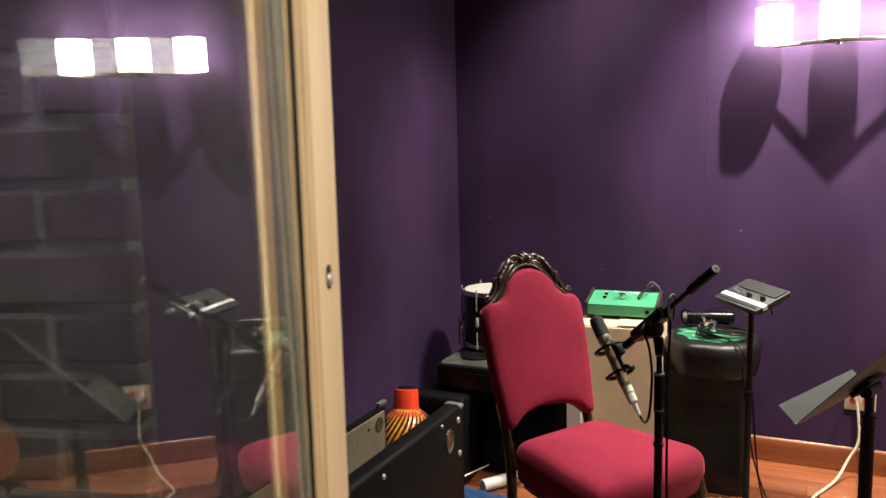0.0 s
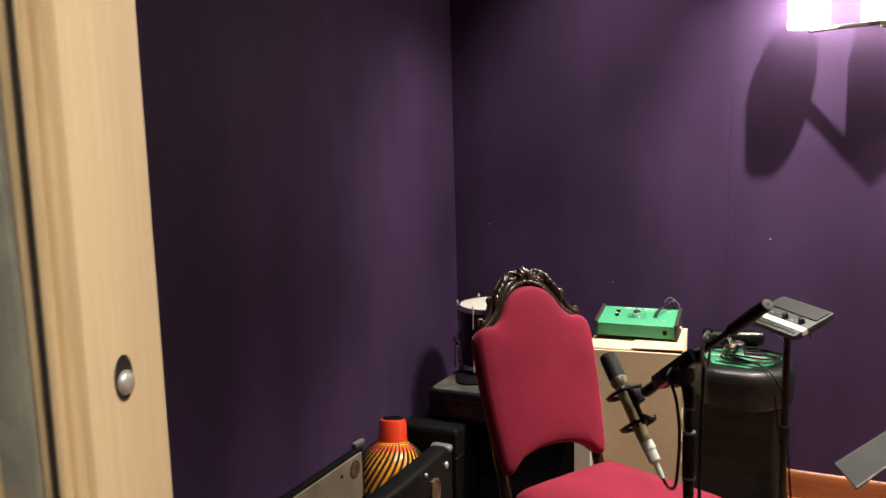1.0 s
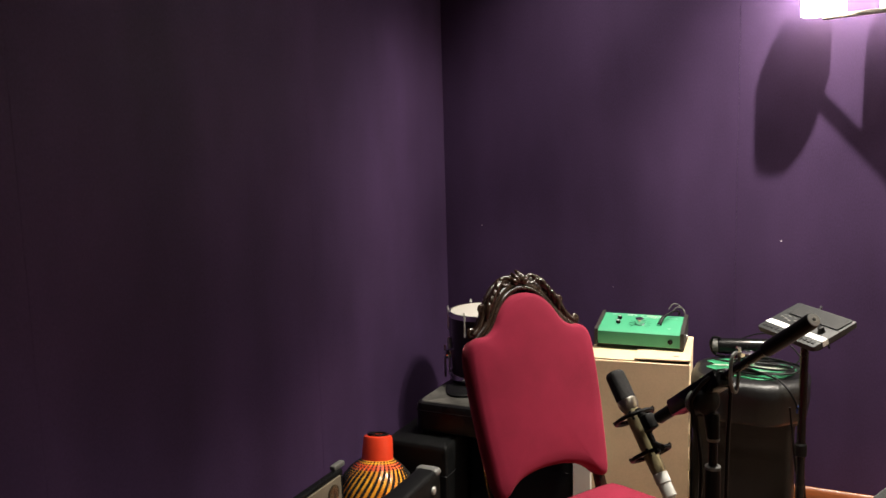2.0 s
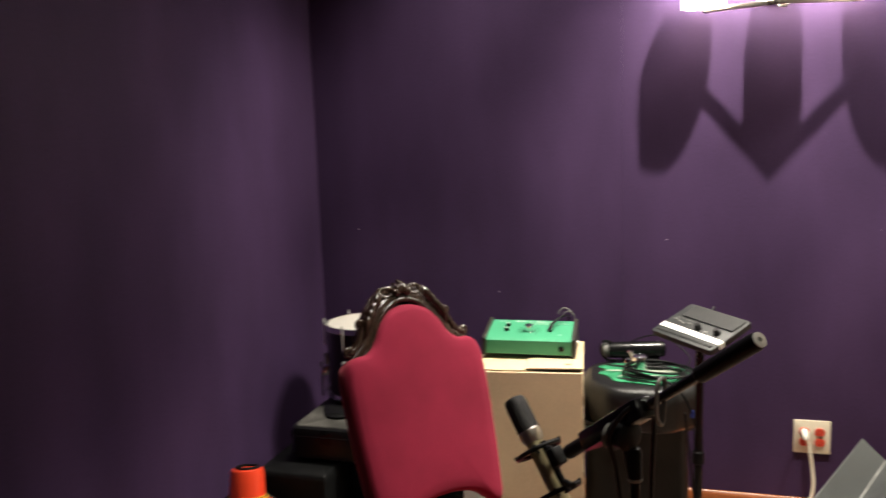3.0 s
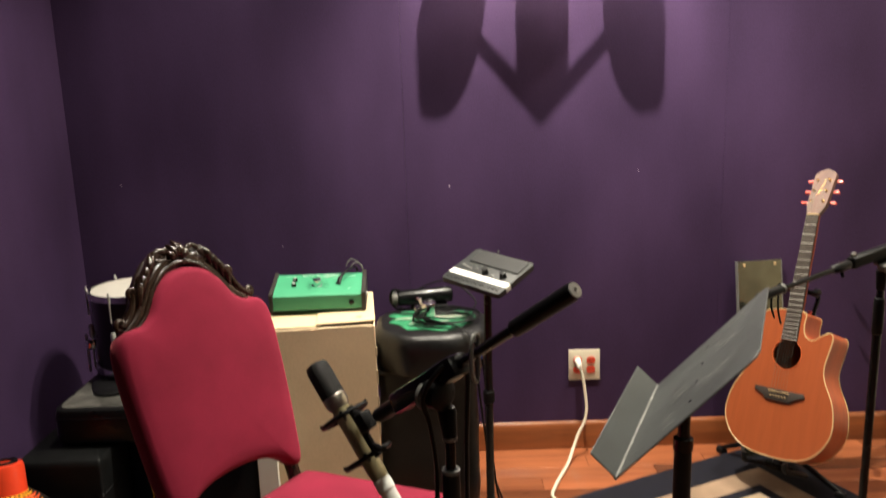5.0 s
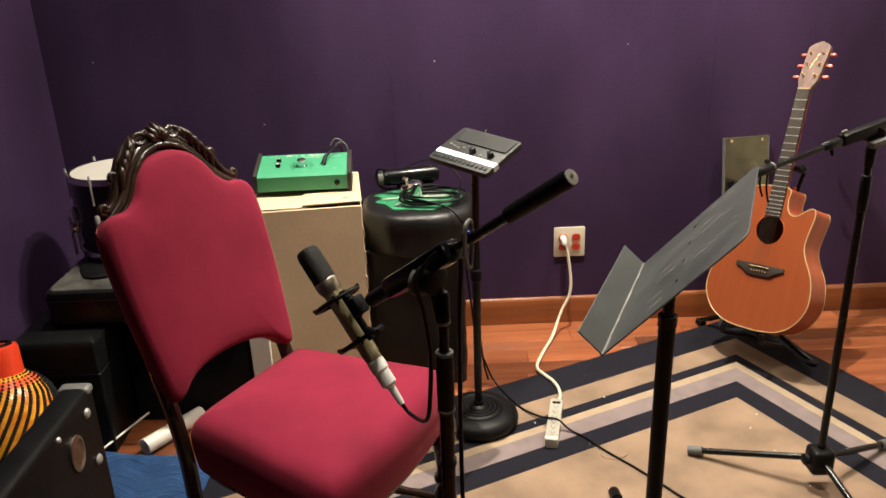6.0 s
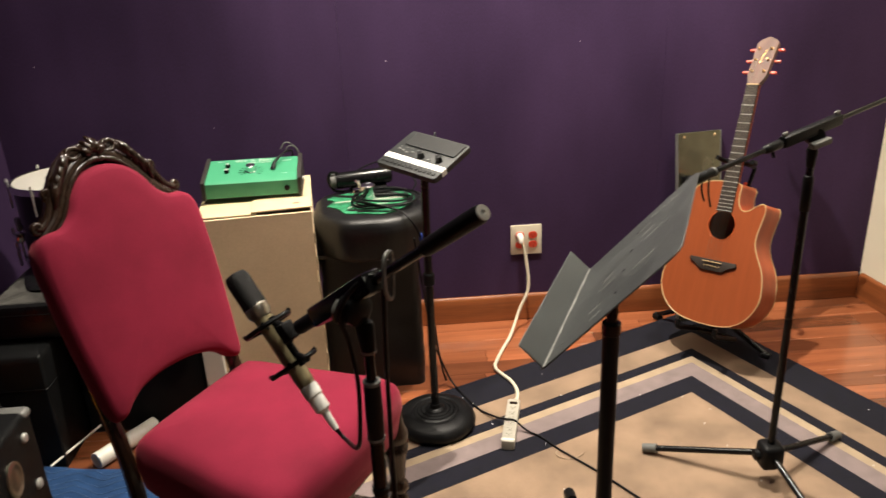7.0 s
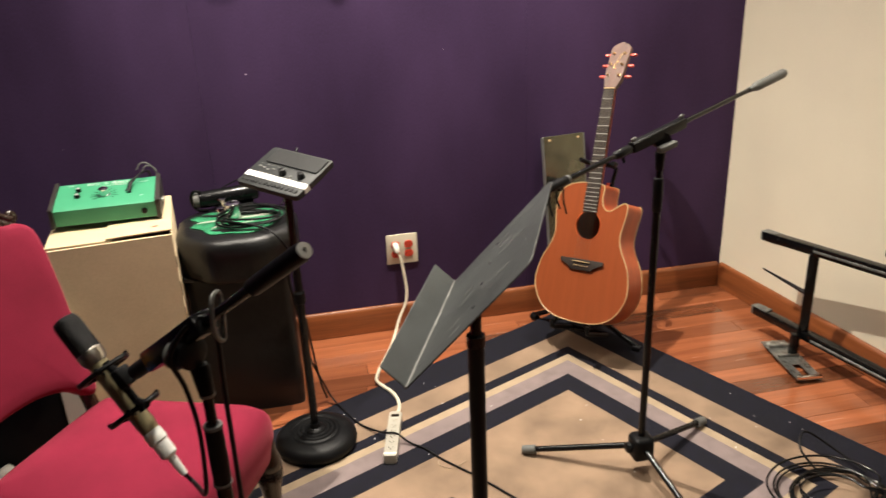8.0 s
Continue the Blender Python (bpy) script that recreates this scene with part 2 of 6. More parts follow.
def put(b, m=None, bm=None):
    if m is not None:
        b.transform(m)
    if bm is None:
        return b
    tmp = bpy.data.meshes.new("tmp")
    b.to_mesh(tmp)
    b.free()
    bm.from_mesh(tmp)
    bpy.data.meshes.remove(tmp)
    return bm


def loft(rings, closed=True, cap=True, m=None, bm=None):
    """Skins a row of rings with the same number of points."""
    b = bmesh.new()
    vs = [[b.verts.new(p) for p in r] for r in rings]
    n = len(rings[0])
    for i in range(len(vs) - 1):
        for j in range(n if closed else n - 1):
            k = (j + 1) % n
            b.faces.new((vs[i][j], vs[i][k], vs[i + 1][k], vs[i + 1][j]))
    if cap and closed:
        b.faces.new(vs[0][::-1])
        b.faces.new(vs[-1])
    return put(b, m, bm)


def lathe(profile, n=32, m=None, bm=None, cap=True):
    rings = [[(r * math.cos(2 * math.pi * i / n), r * math.sin(2 * math.pi * i / n), z) for i in range(n)] for r, z in profile]
    return loft(rings, True, cap, m, bm)


def smooth_line(pts, steps=6, loop=False):
    pts = [Vector(p) for p in pts]
    out, n = [], len(pts)
    for i in range(n if loop else n - 1):
        p0 = pts[(i - 1) % n] if loop or i else pts[0]
        p1, p2 = pts[i], pts[(i + 1) % n]
        p3 = pts[(i + 2) % n] if loop or i + 2 < n else pts[-1]
        for s in range(steps):
            t = s / steps
            out.append(0.5 * (2 * p1 + (p2 - p0) * t + (2 * p0 - 5 * p1 + 4 * p2 - p3) * t * t + (3 * p1 - p0 - 3 * p2 + p3) * t ** 3))
    if not loop:
        out.append(pts[-1])
    return out


def tube(pts, r, n=10, steps=6, m=None, bm=None, loop=False):
    """A round rod along a line; r is a radius or a function of 0..1 along it."""
    line = smooth_line(pts, steps, loop) if steps > 1 else [Vector(p) for p in pts]
    rings, up, k = [], None, len(line)
    for i, p in enumerate(line):
        a, c = (line[i - 1], line[(i + 1) % k]) if loop else (line[max(0, i - 1)], line[min(k - 1, i + 1)])
        d = (c - a).normalized()
        if up is None:
            up = d.orthogonal().normalized()
        up = (up - d * up.dot(d)).normalized()
        side = d.cross(up)
        rad = r(i / max(1, k - 1)) if callable(r) else r
        rings.append([p + rad * (math.cos(2 * math.pi * j / n) * up + math.sin(2 * math.pi * j / n) * side) for j in range(n)])
    if loop:
        rings.append(rings[0])
        return loft(rings, True, False, m, bm)
    return loft(rings, True, True, m, bm)


def rod(a, b, r, n=12, bm=None, r2=None):
    """A straight rod from a to b."""
    return tube([a, b], r if r2 is None else (lambda t: r + (r2 - r) * t), n, 1, None, bm)


def rounded(points, steps=4):
    """A smooth closed outline through points in a plane."""
    return [(p.x, p.y) for p in smooth_line([(x, y, 0) for x, y in points], steps, True)]


def prism(outline, z0, z1, bevel=0.0, segs=2, m=None, bm=None):
    b = loft([[(x, y, z0) for x, y in outline], [(x, y, z1) for x, y in outline]])
    if bevel:
        es = [e for e in b.edges if abs(e.verts[0].co.z - e.verts[1].co.z) < 1e-6]
        bmesh.ops.bevel(b, geom=es, offset=bevel, segments=segs, profile=0.5, affect="EDGES")
    return put(b, m, bm)


def pillow(outline, layers, m=None, bm=None, centre=None):
    """Rings of one outline, each scaled about its centre: (scale, z)."""
    cx = sum(p[0] for p in outline) / len(outline) if centre is None else centre[0]
    cy = sum(p[1] for p in outline) / len(outline) if centre is None else centre[1]
    return loft([[(cx + (x - cx) * s, cy + (y - cy) * s, z) for x, y in outline] for s, z in layers], True, True, m, bm)


def rrect(w, h, r, n=5):
    """A rectangle with round corners."""
    out = []
    for cx, cy, a in ((w / 2 - r, h / 2 - r, 0), (-w / 2 + r, h / 2 - r, 90), (-w / 2 + r, -h / 2 + r, 180), (w / 2 - r, -h / 2 + r, 270)):
        out += [(cx + r * math.cos(radians(a + 90 * i / n)), cy + r * math.sin(radians(a + 90 * i / n))) for i in range(n + 1)]
    return out


def frame_along(a, b):
    """A pose at a whose z axis points to b."""
    return Matrix.Translation(a) @ (Vector(b) - Vector(a)).to_track_quat("Z", "Y").to_matrix().to_4x4()


# ---- the room ----
FRONT = -3.95
SPLAY = math.degrees(math.atan(0.12))


def right_x(y):
    return 3.315 - 0.12 * y


def slab(name, sx, sy, sz, at, mat, label, parent=None):
    ob = part(name, box(sx, sy, sz, at=at), mat, parent, "", 0)
    if parent is None:
        tagged(ob, label, "wall", "", "structure")
    return ob


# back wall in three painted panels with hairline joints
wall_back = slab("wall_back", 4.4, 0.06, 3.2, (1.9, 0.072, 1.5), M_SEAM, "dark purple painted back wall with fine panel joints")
for x0, x1 in ((-0.2, 1.2400), (1.2407, 2.4255), (2.4262, 4.0)):
    part("panel", box(x1 - x0, 0.04, 3.06, at=((x0 + x1) / 2, 0.02, 1.51)), M_PURPLE, wall_back, "", 0)
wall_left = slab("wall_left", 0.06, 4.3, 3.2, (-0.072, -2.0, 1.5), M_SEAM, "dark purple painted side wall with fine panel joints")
for y0, y1 in ((-1.0494, 0.0), (-2.0994, -1.0501), (FRONT, -2.1001)):
    part("panel", box(0.04, y1 - y0, 3.06, at=(-0.02, (y0 + y1) / 2, 1.51)), M_PURPLE, wall_left, "", 0)

length = 4.4
wall_right = part("wall_right", box(0.1, length, 3.2, at=(0.05, -length / 2, 1.5)), M_CREAM, None, "", 0,
                  pose(3.315, 0.0, 0, 0, 0, SPLAY))
tagged(wall_right, "plain cream painted side wall", "wall", "", "structure")

DOOR_L, DOOR_R, DOOR_H = 1.50, 2.42, 2.12
wall_front = slab("wall_front", DOOR_L + 0.2, 0.12, 3.2, ((DOOR_L - 0.2) / 2, FRONT - 0.06, 1.5), M_PURPLE, "dark purple painted wall with an open doorway")
part("wall_side", box(1.6, 0.12, 3.2, at=(DOOR_R + 0.8, FRONT - 0.06, 1.5)), M_PURPLE, wall_front, "", 0)
part("wall_over_door", box(DOOR_R - DOOR_L, 0.12, 0.98, at=((DOOR_L + DOOR_R) / 2, FRONT - 0.06, DOOR_H + 0.49)), M_PURPLE, wall_front, "", 0)
hall = slab("wall_hall", 2.2, 0.1, 3.2, (1.96, FRONT - 1.3, 1.5), M_CREAM, "plain hallway wall beyond the doorway")
part("hall_side", box(0.1, 1.2, 3.2, at=(0.9, FRONT - 0.72, 1.5)), M_CREAM, hall, "", 0)
part("hall_side", box(0.1, 1.2, 3.2, at=(3.0, FRONT - 0.72, 1.5)), M_CREAM, hall, "", 0)
ceiling = part("ceiling", box(4.4, 5.6, 0.1, at=(1.8, -2.6, CEIL + 0.05)), M_CEIL, None, "", 0)
tagged(ceiling, "plain dark grey ceiling with recessed lights", "ceiling", "", "structure")


def baseboard(name, length, m, label):
    prof = [(0, 0), (0.016, 0), (0.016, 0.094), (0.012, 0.104), (0.006, 0.109), (0, 0.110)]
    bm = loft([[(0, -y, z) for y, z in prof], [(length, -y, z) for y, z in prof]])
    ob = part(name, bm, M_BASE, None, "", 30, m)
    return tagged(ob, label, "baseboard", "", "structure")


baseboard("baseboard_back", 3.3, pose(0.0, -0.0005, 0.002), "orange-brown stained wooden baseboard on the purple wall")
b_r = baseboard("baseboard_right", 3.9, pose(3.3155, -0.018, 0.002, 0, 0, -90 + SPLAY), "orange-brown stained wooden baseboard on the cream wall")
baseboard("baseboard_left", 2.08, pose(0.0005, -2.08, 0.002, 0, 0, 90), "orange-brown stained wooden baseboard on the side wall")

# nail holes and chips of bare plaster
for sx, sz, sr in ((1.402, 1.068, 0.0026), (0.176, 1.108, 0.002), (0.762, 0.860, 0.0016), (2.107, 1.103, 0.0014)):
    part("plaster_chip", lathe([(sr, 0), (sr * 0.6, 0.001)], 8, pose(sx, -0.0002, sz, 90, 0, 0)), M_SPECK, wall_back)


# ---- ceiling downlights, out of view; the last three rings mark added fill lamps ----
def downlight(x, y):
    t = thing("downlight", pose(x, y, CEIL), "unseen white ring at a ceiling downlight, three added as fill", "ceiling light", "recessed downlights")
    part("trim_ring", lathe([(0.062, -0.001), (0.085, -0.001), (0.085, -0.006), (0.066, -0.010), (0.062, -0.006)], 28, cap=False), M_WHITE, t)
    return t


for lx, ly, lw, ls, lb, aim in DOWNLIGHTS_AND_FILL:
    downlight(lx, ly)


# ---- wall sconce with three glowing shades ----
def sconce():
    t = thing("wall_sconce", pose(1.763, 0, 1.872), "nickel wall sconce with three lit frosted glass shades", "wall lamp")
    part("backplate", box(0.10, 0.02, 0.07, 0.008, 2, at=(0, -0.0115, 0.045)), M_NICKEL, t)
    part("arm", tube([(0, -0.018, 0.03), (0, -0.06, 0.0), (0, -0.10, -0.003), (0, -0.160, -0.004)], 0.007), M_NICKEL, t)
    spots = ((-0.245, -0.102), (0.0, -0.100), (0.245, -0.102))
    bow = ((-0.245, -0.082), (0.0, -0.165), (0.245, -0.082))
    for a, b in ((0, 1), (1, 2)):
        (xa, ya), (xb, yb) = bow[a], bow[b]
        c = Vector((xb - xa, yb - ya, 0))
        bar = box(c.length, 0.016, 0.016, 0.003, 2, Matrix.Translation(((xa + xb) / 2, (ya + yb) / 2, -0.004)) @ pose(0, 0, 0, 0, 0, math.degrees(math.atan2(c.y, c.x))))
        part("bar", bar, M_NICKEL, t)
    # straight-sided shades with soft corners on flat trays
    plan = rrect(0.142, 0.138, 0.056, 8)
    for x, y in spots:
        part("cup", pillow(plan, [(0.45, 0.002), (0.99, 0.006), (1.0, 0.009), (1.0, 0.018), (0.3, 0.02)], pose(x, y, 0), None, (0, 0)), M_TRAY, t, "glowing glass tray")
        part("shade", pillow(plan, [(0.95, 0.020), (0.995, 0.024), (0.995, 0.150), (0.95, 0.153), (0.91, 0.150), (0.91, 0.024)], pose(x, y, 0), None, (0, 0)),
             M_SHADE, t, "glowing frosted glass shade")
    part("finial", lathe([(0.004, -0.022), (0.012, -0.020), (0.012, -0.016), (0.006, -0.014), (0.016, -0.010)], 20, pose(0, -0.155, 0)), M_NICKEL, t)


sconce()


# ---- rug ----
RUG = pose(2.590, -0.047, 0.0, 0, 0, -65.4)   # x along the short side, -y along the long side
RUG_W, RUG_L = 1.53, 2.44


def ring(i0, i1, h):
    """A flat frame between two insets of the rug's outline."""
    b = bmesh.new()
    o = [(i0, -i0), (RUG_W - i0, -i0), (RUG_W - i0, -RUG_L + i0), (i0, -RUG_L + i0)]
    n = [(i1, -i1), (RUG_W - i1, -i1), (RUG_W - i1, -RUG_L + i1), (i1, -RUG_L + i1)]
    rings = [[(x, y, 0.001) for x, y in o], [(x, y, h) for x, y in o], [(x, y, h) for x, y in n], [(x, y, 0.001) for x, y in n]]
    b.free()
    return loft(rings + [rings[0]], True, False)


rug = thing("rug", RUG, "navy, tan and lilac banded rug with a beige field", "rug")
BANDS = [(0, 0.142, M_NAVY, "outer_border"), (0.142, 0.235, M_TAN, "tan_band"), (0.235, 0.277, M_NAVY, "navy_band"),
         (0.277, 0.309, M_SAND, "sand_band"), (0.309, 0.376, M_LILAC, "lilac_band"), (0.376, 0.453, M_NAVY, "navy_band")]
for i0, i1, mt, nm in BANDS:
    part(nm, ring(i0, i1, 0.010), mt, rug, "", 0)
part("field", box(RUG_W - 0.906, RUG_L - 0.906, 0.009, at=(RUG_W / 2, -RUG_L / 2, 0.0055)), M_TAN, rug, "", 0)


# ---- glazed door, standing open ----
def glass_door():
    t = thing("door_1", Matrix.Translation((1.216, -3.074, 0)) @ pose(0, 0, 0, 0, 0, 18.8), "open pine-framed double-glazed studio door", "door", "", "structure")
    # local y runs along the leaf to its free edge, local x out of the face towards the doorway
    far, near = 0.050, -0.86
    th = 0.058

    def board(name, y0, y1, z0, z1, x0=-th, x1=0.0, mat=M_PINE, bevel=0.003):
        return part(name, box(x1 - x0, y1 - y0, z1 - z0, bevel, 2, at=((x0 + x1) / 2, (y0 + y1) / 2, (z0 + z1) / 2)), mat, t)

    inner = -0.034
    board("stile", inner, far, 0.02, 2.08)
    board("stile", near, near + 0.11, 0.02, 2.08)
    board("rail", near + 0.11, inner, 1.97, 2.08)
    board("rail", near + 0.11, inner, 0.02, 0.24)
    for y0, y1, x1 in ((inner - 0.0020, inner, -0.009), (inner - 0.0105, inner - 0.0020, -0.003), (inner - 0.018, inner - 0.0105, -0.006)):
        board("glazing_bead", y0, y1, 0.24, 1.97, -th + 0.006, x1, M_PINEBEAD, 0.003)
    board("gasket", inner - 0.0190, inner - 0.018, 0.262, 1.948, -0.0135, -0.0095, M_ROSEWOOD, 0.0004)
    board("spacer", inner - 0.0240, inner - 0.0185, 0.262, 1.948, -0.0400, -0.0190, M_SPACER, 0.001)
    board("glazing_bead", inner - 0.0300, inner - 0.018, 0.262, 1.948, -th + 0.001, -0.0490, M_PINEBEAD, 0.003)
    board("glazing_bead", near + 0.11, near + 0.135, 0.24, 1.97, -th + 0.006, -0.005, M_PINEBEAD, 0.004)
    board("glazing_bead", near + 0.135, inner - 0.018, 0.24, 0.262, -th + 0.006, -0.005, M_PINEBEAD, 0.004)
    board("glazing_bead", near + 0.135, inner - 0.018, 1.948, 1.97, -th + 0.006, -0.005, M_PINEBEAD, 0.004)
    for x, lean, skew, glass in ((-0.0155, -0.68, 0.28, M_GLASS), (-0.043, -0.68, 1.12, M_GLASSIN)):
        pane = part("pane", box(0.004, 0.678, 1.69), glass, t, "", 0, pose(x, near + 0.130 + 0.339, 1.105, 0, lean, skew))
        pane.visible_shadow = False
    # spring latch in a drilled hole
    bore = part("latch_bore", lathe([(0.0085, 0.0006), (0.0095, 0.0010), (0.0095, 0.0004), (0.0085, -0.0004)], 24, pose(0, 0, 1.349, 0, 90, 0) @ Matrix.Diagonal((1.4, 1, 1, 1)), cap=True), M_ROSEWOOD, t)
    part("latch_bolt", lathe([(0.0072, 0.0), (0.0072, 0.002), (0.0062, 0.0038), (0.0038, 0.005), (0.001, 0.0054)], 24, pose(0, 0, 1.346, 0, 90, 0)), M_STEEL, t, "silver spring latch")
    return t


glass_door()


# ---- chair ----
def chair():
    t = thing("dining_chair", pose(1.085, -1.323, 0, 0, 0, 60), "antique dark wood chair upholstered in crimson velvet", "chair")
    zt = 0.492
    seat_line = rounded([(-0.252, -0.195), (-0.208, -0.228), (0.0, -0.246), (0.208, -0.228), (0.252, -0.195), (0.243, -0.10), (0.218, 0.06), (0.20, 0.185),
                         (0.165, 0.212), (0.0, 0.215), (-0.165, 0.212), (-0.20, 0.185), (-0.218, 0.06), (-0.243, -0.10)], 5)
    layers = [(0.95, zt - 0.140), (0.985, zt - 0.133), (1.01, zt - 0.080), (1.01, zt - 0.052), (0.998, zt - 0.033), (0.970, zt - 0.017), (0.92, zt - 0.004), (0.82, zt + 0.007), (0.55, zt + 0.016), (0.25, zt + 0.019), (0.06, zt + 0.019)]
    part("seat", pillow(seat_line, layers), M_RED, t, "crimson velvet seat cushion", 60)
    part("seat_frame", pillow(seat_line, [(0.90, zt - 0.165), (0.92, zt - 0.160), (0.92, zt - 0.13), (0.88, zt - 0.13)]), M_DARKWOOD, t)
    rake = pose(-0.022, 0.212, 0.47, 0, 0, -8) @ pose(0, 0, 0, -16.5, 0, 0)
    # the raked back: x across, z up along the back, y to the rear
    half = [(0.0, 0.592), (0.05, 0.580), (0.085, 0.548), (0.110, 0.508), (0.140, 0.486), (0.172, 0.482), (0.196, 0.462), (0.204, 0.42), (0.203, 0.33),
            (0.197, 0.22), (0.188, 0.12), (0.180, 0.058), (0.160, 0.050), (0.135, 0.072), (0.10, 0.092), (0.05, 0.105)]
    full = half + [(0.0, 0.108)] + [(-x, z) for x, z in half[:0:-1]]
    line = rounded(full, 4)
    flat = rake @ Matrix(((1, 0, 0, 0), (0, 0, -1, 0), (0, 1, 0, 0), (0, 0, 0, 1)))
    part("backrest", pillow(line, [(0.95, -0.035), (0.985, -0.028), (1.0, -0.012), (1.0, 0.006), (0.987, 0.020), (0.965, 0.0275), (0.93, 0.031), (0.80, 0.0335), (0.5, 0.035), (0.06, 0.0355)], flat, None, (0, 0.31)),
         M_RED, t, "crimson velvet padded back", 60)
    # posts, rear legs and lower rail
    for s in (-1, 1):
        part("back_post", tube([(s * 0.172, 0.018, 0.03), (s * 0.172, 0.019, 0.07), (s * 0.170, 0.026, 0.14), (s * 0.165, 0.030, 0.42)], 0.0165, 10, 5, rake), M_DARKWOOD, t)
        top, knee = rake @ Vector((s * 0.171, 0.022, 0.09)), rake @ Vector((s * 0.172, 0.018, -0.03))
        part("rear_leg", tube([top, knee, (knee.x * 0.6 + s * 0.069, knee.y * 0.7 + 0.0705, 0.30), (s * 0.172, 0.265, 0.12), (s * 0.172, 0.31, 0.0)], lambda q: 0.0168 + 0.002 * math.sin(math.pi * q), 10, 5), M_DARKWOOD, t)
        prof = [(0.020, 0.0), (0.024, 0.008), (0.024, 0.022), (0.016, 0.032), (0.020, 0.05), (0.028, 0.085), (0.031, 0.115), (0.024, 0.15), (0.017, 0.165), (0.027, 0.178),
                (0.027, 0.190), (0.018, 0.202), (0.021, 0.225), (0.024, 0.262), (0.029, 0.285), (0.033, 0.303), (0.029, 0.309), (0.034, 0.316), (0.030, 0.322), (0.034, 0.329), (0.033, 0.347), (0.026, 0.368), (0.0235, 0.385), (0.021, 0.402), (0.013, 0.415), (0.002, 0.419)]
        part("front_leg", lathe(prof, 28, pose(s * 0.226, -0.204, 0)), M_DARKWOOD, t, "turned dark wooden leg", 50)
        part("stretcher", tube([(s * 0.224, -0.195, 0.115), (s * 0.19, 0.06, 0.11), (s * 0.175, 0.262, 0.12)], 0.012), M_DARKWOOD, t)
    part("stretcher", tube([(-0.195, 0.04, 0.112), (0, 0.035, 0.116), (0.195, 0.04, 0.112)], lambda q: 0.011 + 0.007 * math.sin(math.pi * q)), M_DARKWOOD, t)
    # carved crest: a plate behind, a moulded arch, pierced volutes, a palmette, ribbed leaves and scrolled ends
    arch = [(-0.172, 0.470), (-0.150, 0.488), (-0.126, 0.508), (-0.104, 0.538), (-0.078, 0.577), (-0.042, 0.607), (0.0, 0.618), (0.042, 0.607), (0.078, 0.577), (0.104, 0.538), (0.126, 0.508), (0.150, 0.488), (0.172, 0.470)]
    crown = [(0.164, 0.490), (0.146, 0.512), (0.130, 0.542), (0.119, 0.568), (0.102, 0.596), (0.080, 0.622), (0.055, 0.638), (0.028, 0.646), (0.0, 0.649)]
    outer = crown + [(-x, z) for x, z in crown[-2::-1]]
    ground = [(x, z) for x, z in outer] + [(x * 0.94, z - 0.030) for x, z in arch]
    b = prism(ground, -0.030, -0.014, 0.004, 2, rake @ Matrix(((1, 0, 0, 0), (0, 0, -1, 0), (0, 1, 0, 0), (0, 0, 0, 1))))
    tube([(x, 0.006, z) for x, z in arch], 0.0135, 12, 4, rake, b)
    tube([(x * 0.965, -0.006, z - 0.012) for x, z in arch], 0.0070, 8, 4, rake, b)

    def lobe(p, q, lift, rad, bm, bend=0.0):
        """A plump rib from p to q in the plane of the back, raised in the middle."""
        p, q = Vector(p), Vector(q)
        side = Vector((-(q - p).y, (q - p).x)) * bend
        mid = (p + q) / 2 + side
        tube([(p.x, 0.006, p.y), (mid.x, -0.004 - lift, mid.y), (q.x, 0.004, q.y)], lambda f: rad * (0.30 + 0.70 * math.sin(math.pi * min(0.96, 0.14 + 0.80 * f))), 8, 5, rake, bm)

    def curl(cx, cz, r0, a0, sgn, rad, bm):
        pts = []
        for i in range(14):
            f = i / 13
            a = a0 + sgn * 1.3 * 2 * math.pi * f
            r = r0 * (1 - 0.85 * f)
            pts.append((cx + r * math.cos(a), 0.004 - 0.008 * f, cz + r * math.sin(a)))
        tube(pts, lambda f: rad * (1 - 0.3 * f), 8, 2, rake, bm)

    for k in range(5):
        a = math.radians(90 + (k - 2) * 24)
        lobe((0.004 * (2 - k), 0.614), (0.040 * math.cos(a) * 0.9, 0.614 + 0.044 * math.sin(a) - 0.004 * abs(k - 2)), 0.010, 0.0085, b)
    for s in (-1, 1):
        # pierced volute beside the palmette
        tube([(s * 0.042 + 0.0165 * math.cos(f), -0.002, 0.628 + 0.0120 * math.sin(f)) for f in np.linspace(0, 2 * math.pi, 11)[:-1]], 0.0058, 8, 3, rake, b, True)
        # long acanthus leaf of parallel ribs
        for k in range(4):
            lobe((s * (0.060 + 0.010 * k), 0.636 - 0.013 * k), (s * (0.084 + 0.013 * k), 0.583 - 0.021 * k), 0.008, 0.0088, b, s * 0.10)
        lobe((s * 0.052, 0.640), (s * 0.112, 0.584), 0.004, 0.0085, b, -s * 0.10)
        # knob and scrolled end on the falling rail
        curl(s * 0.127, 0.562, 0.0100, math.radians(-70 if s > 0 else 250), s, 0.0070, b)
        tube([(s * 0.126, 0.0, 0.556), (s * 0.136, 0.0, 0.530), (s * 0.150, 0.0, 0.508), (s * 0.168, 0.0, 0.494)], 0.0080, 8, 4, rake, b)
        curl(s * 0.172, 0.500, 0.0120, math.radians(-100 if s > 0 else 280), s, 0.0072, b)
    part("crest", b, M_DARKWOOD, t, "carved scroll and leaf crest", 60)


chair()


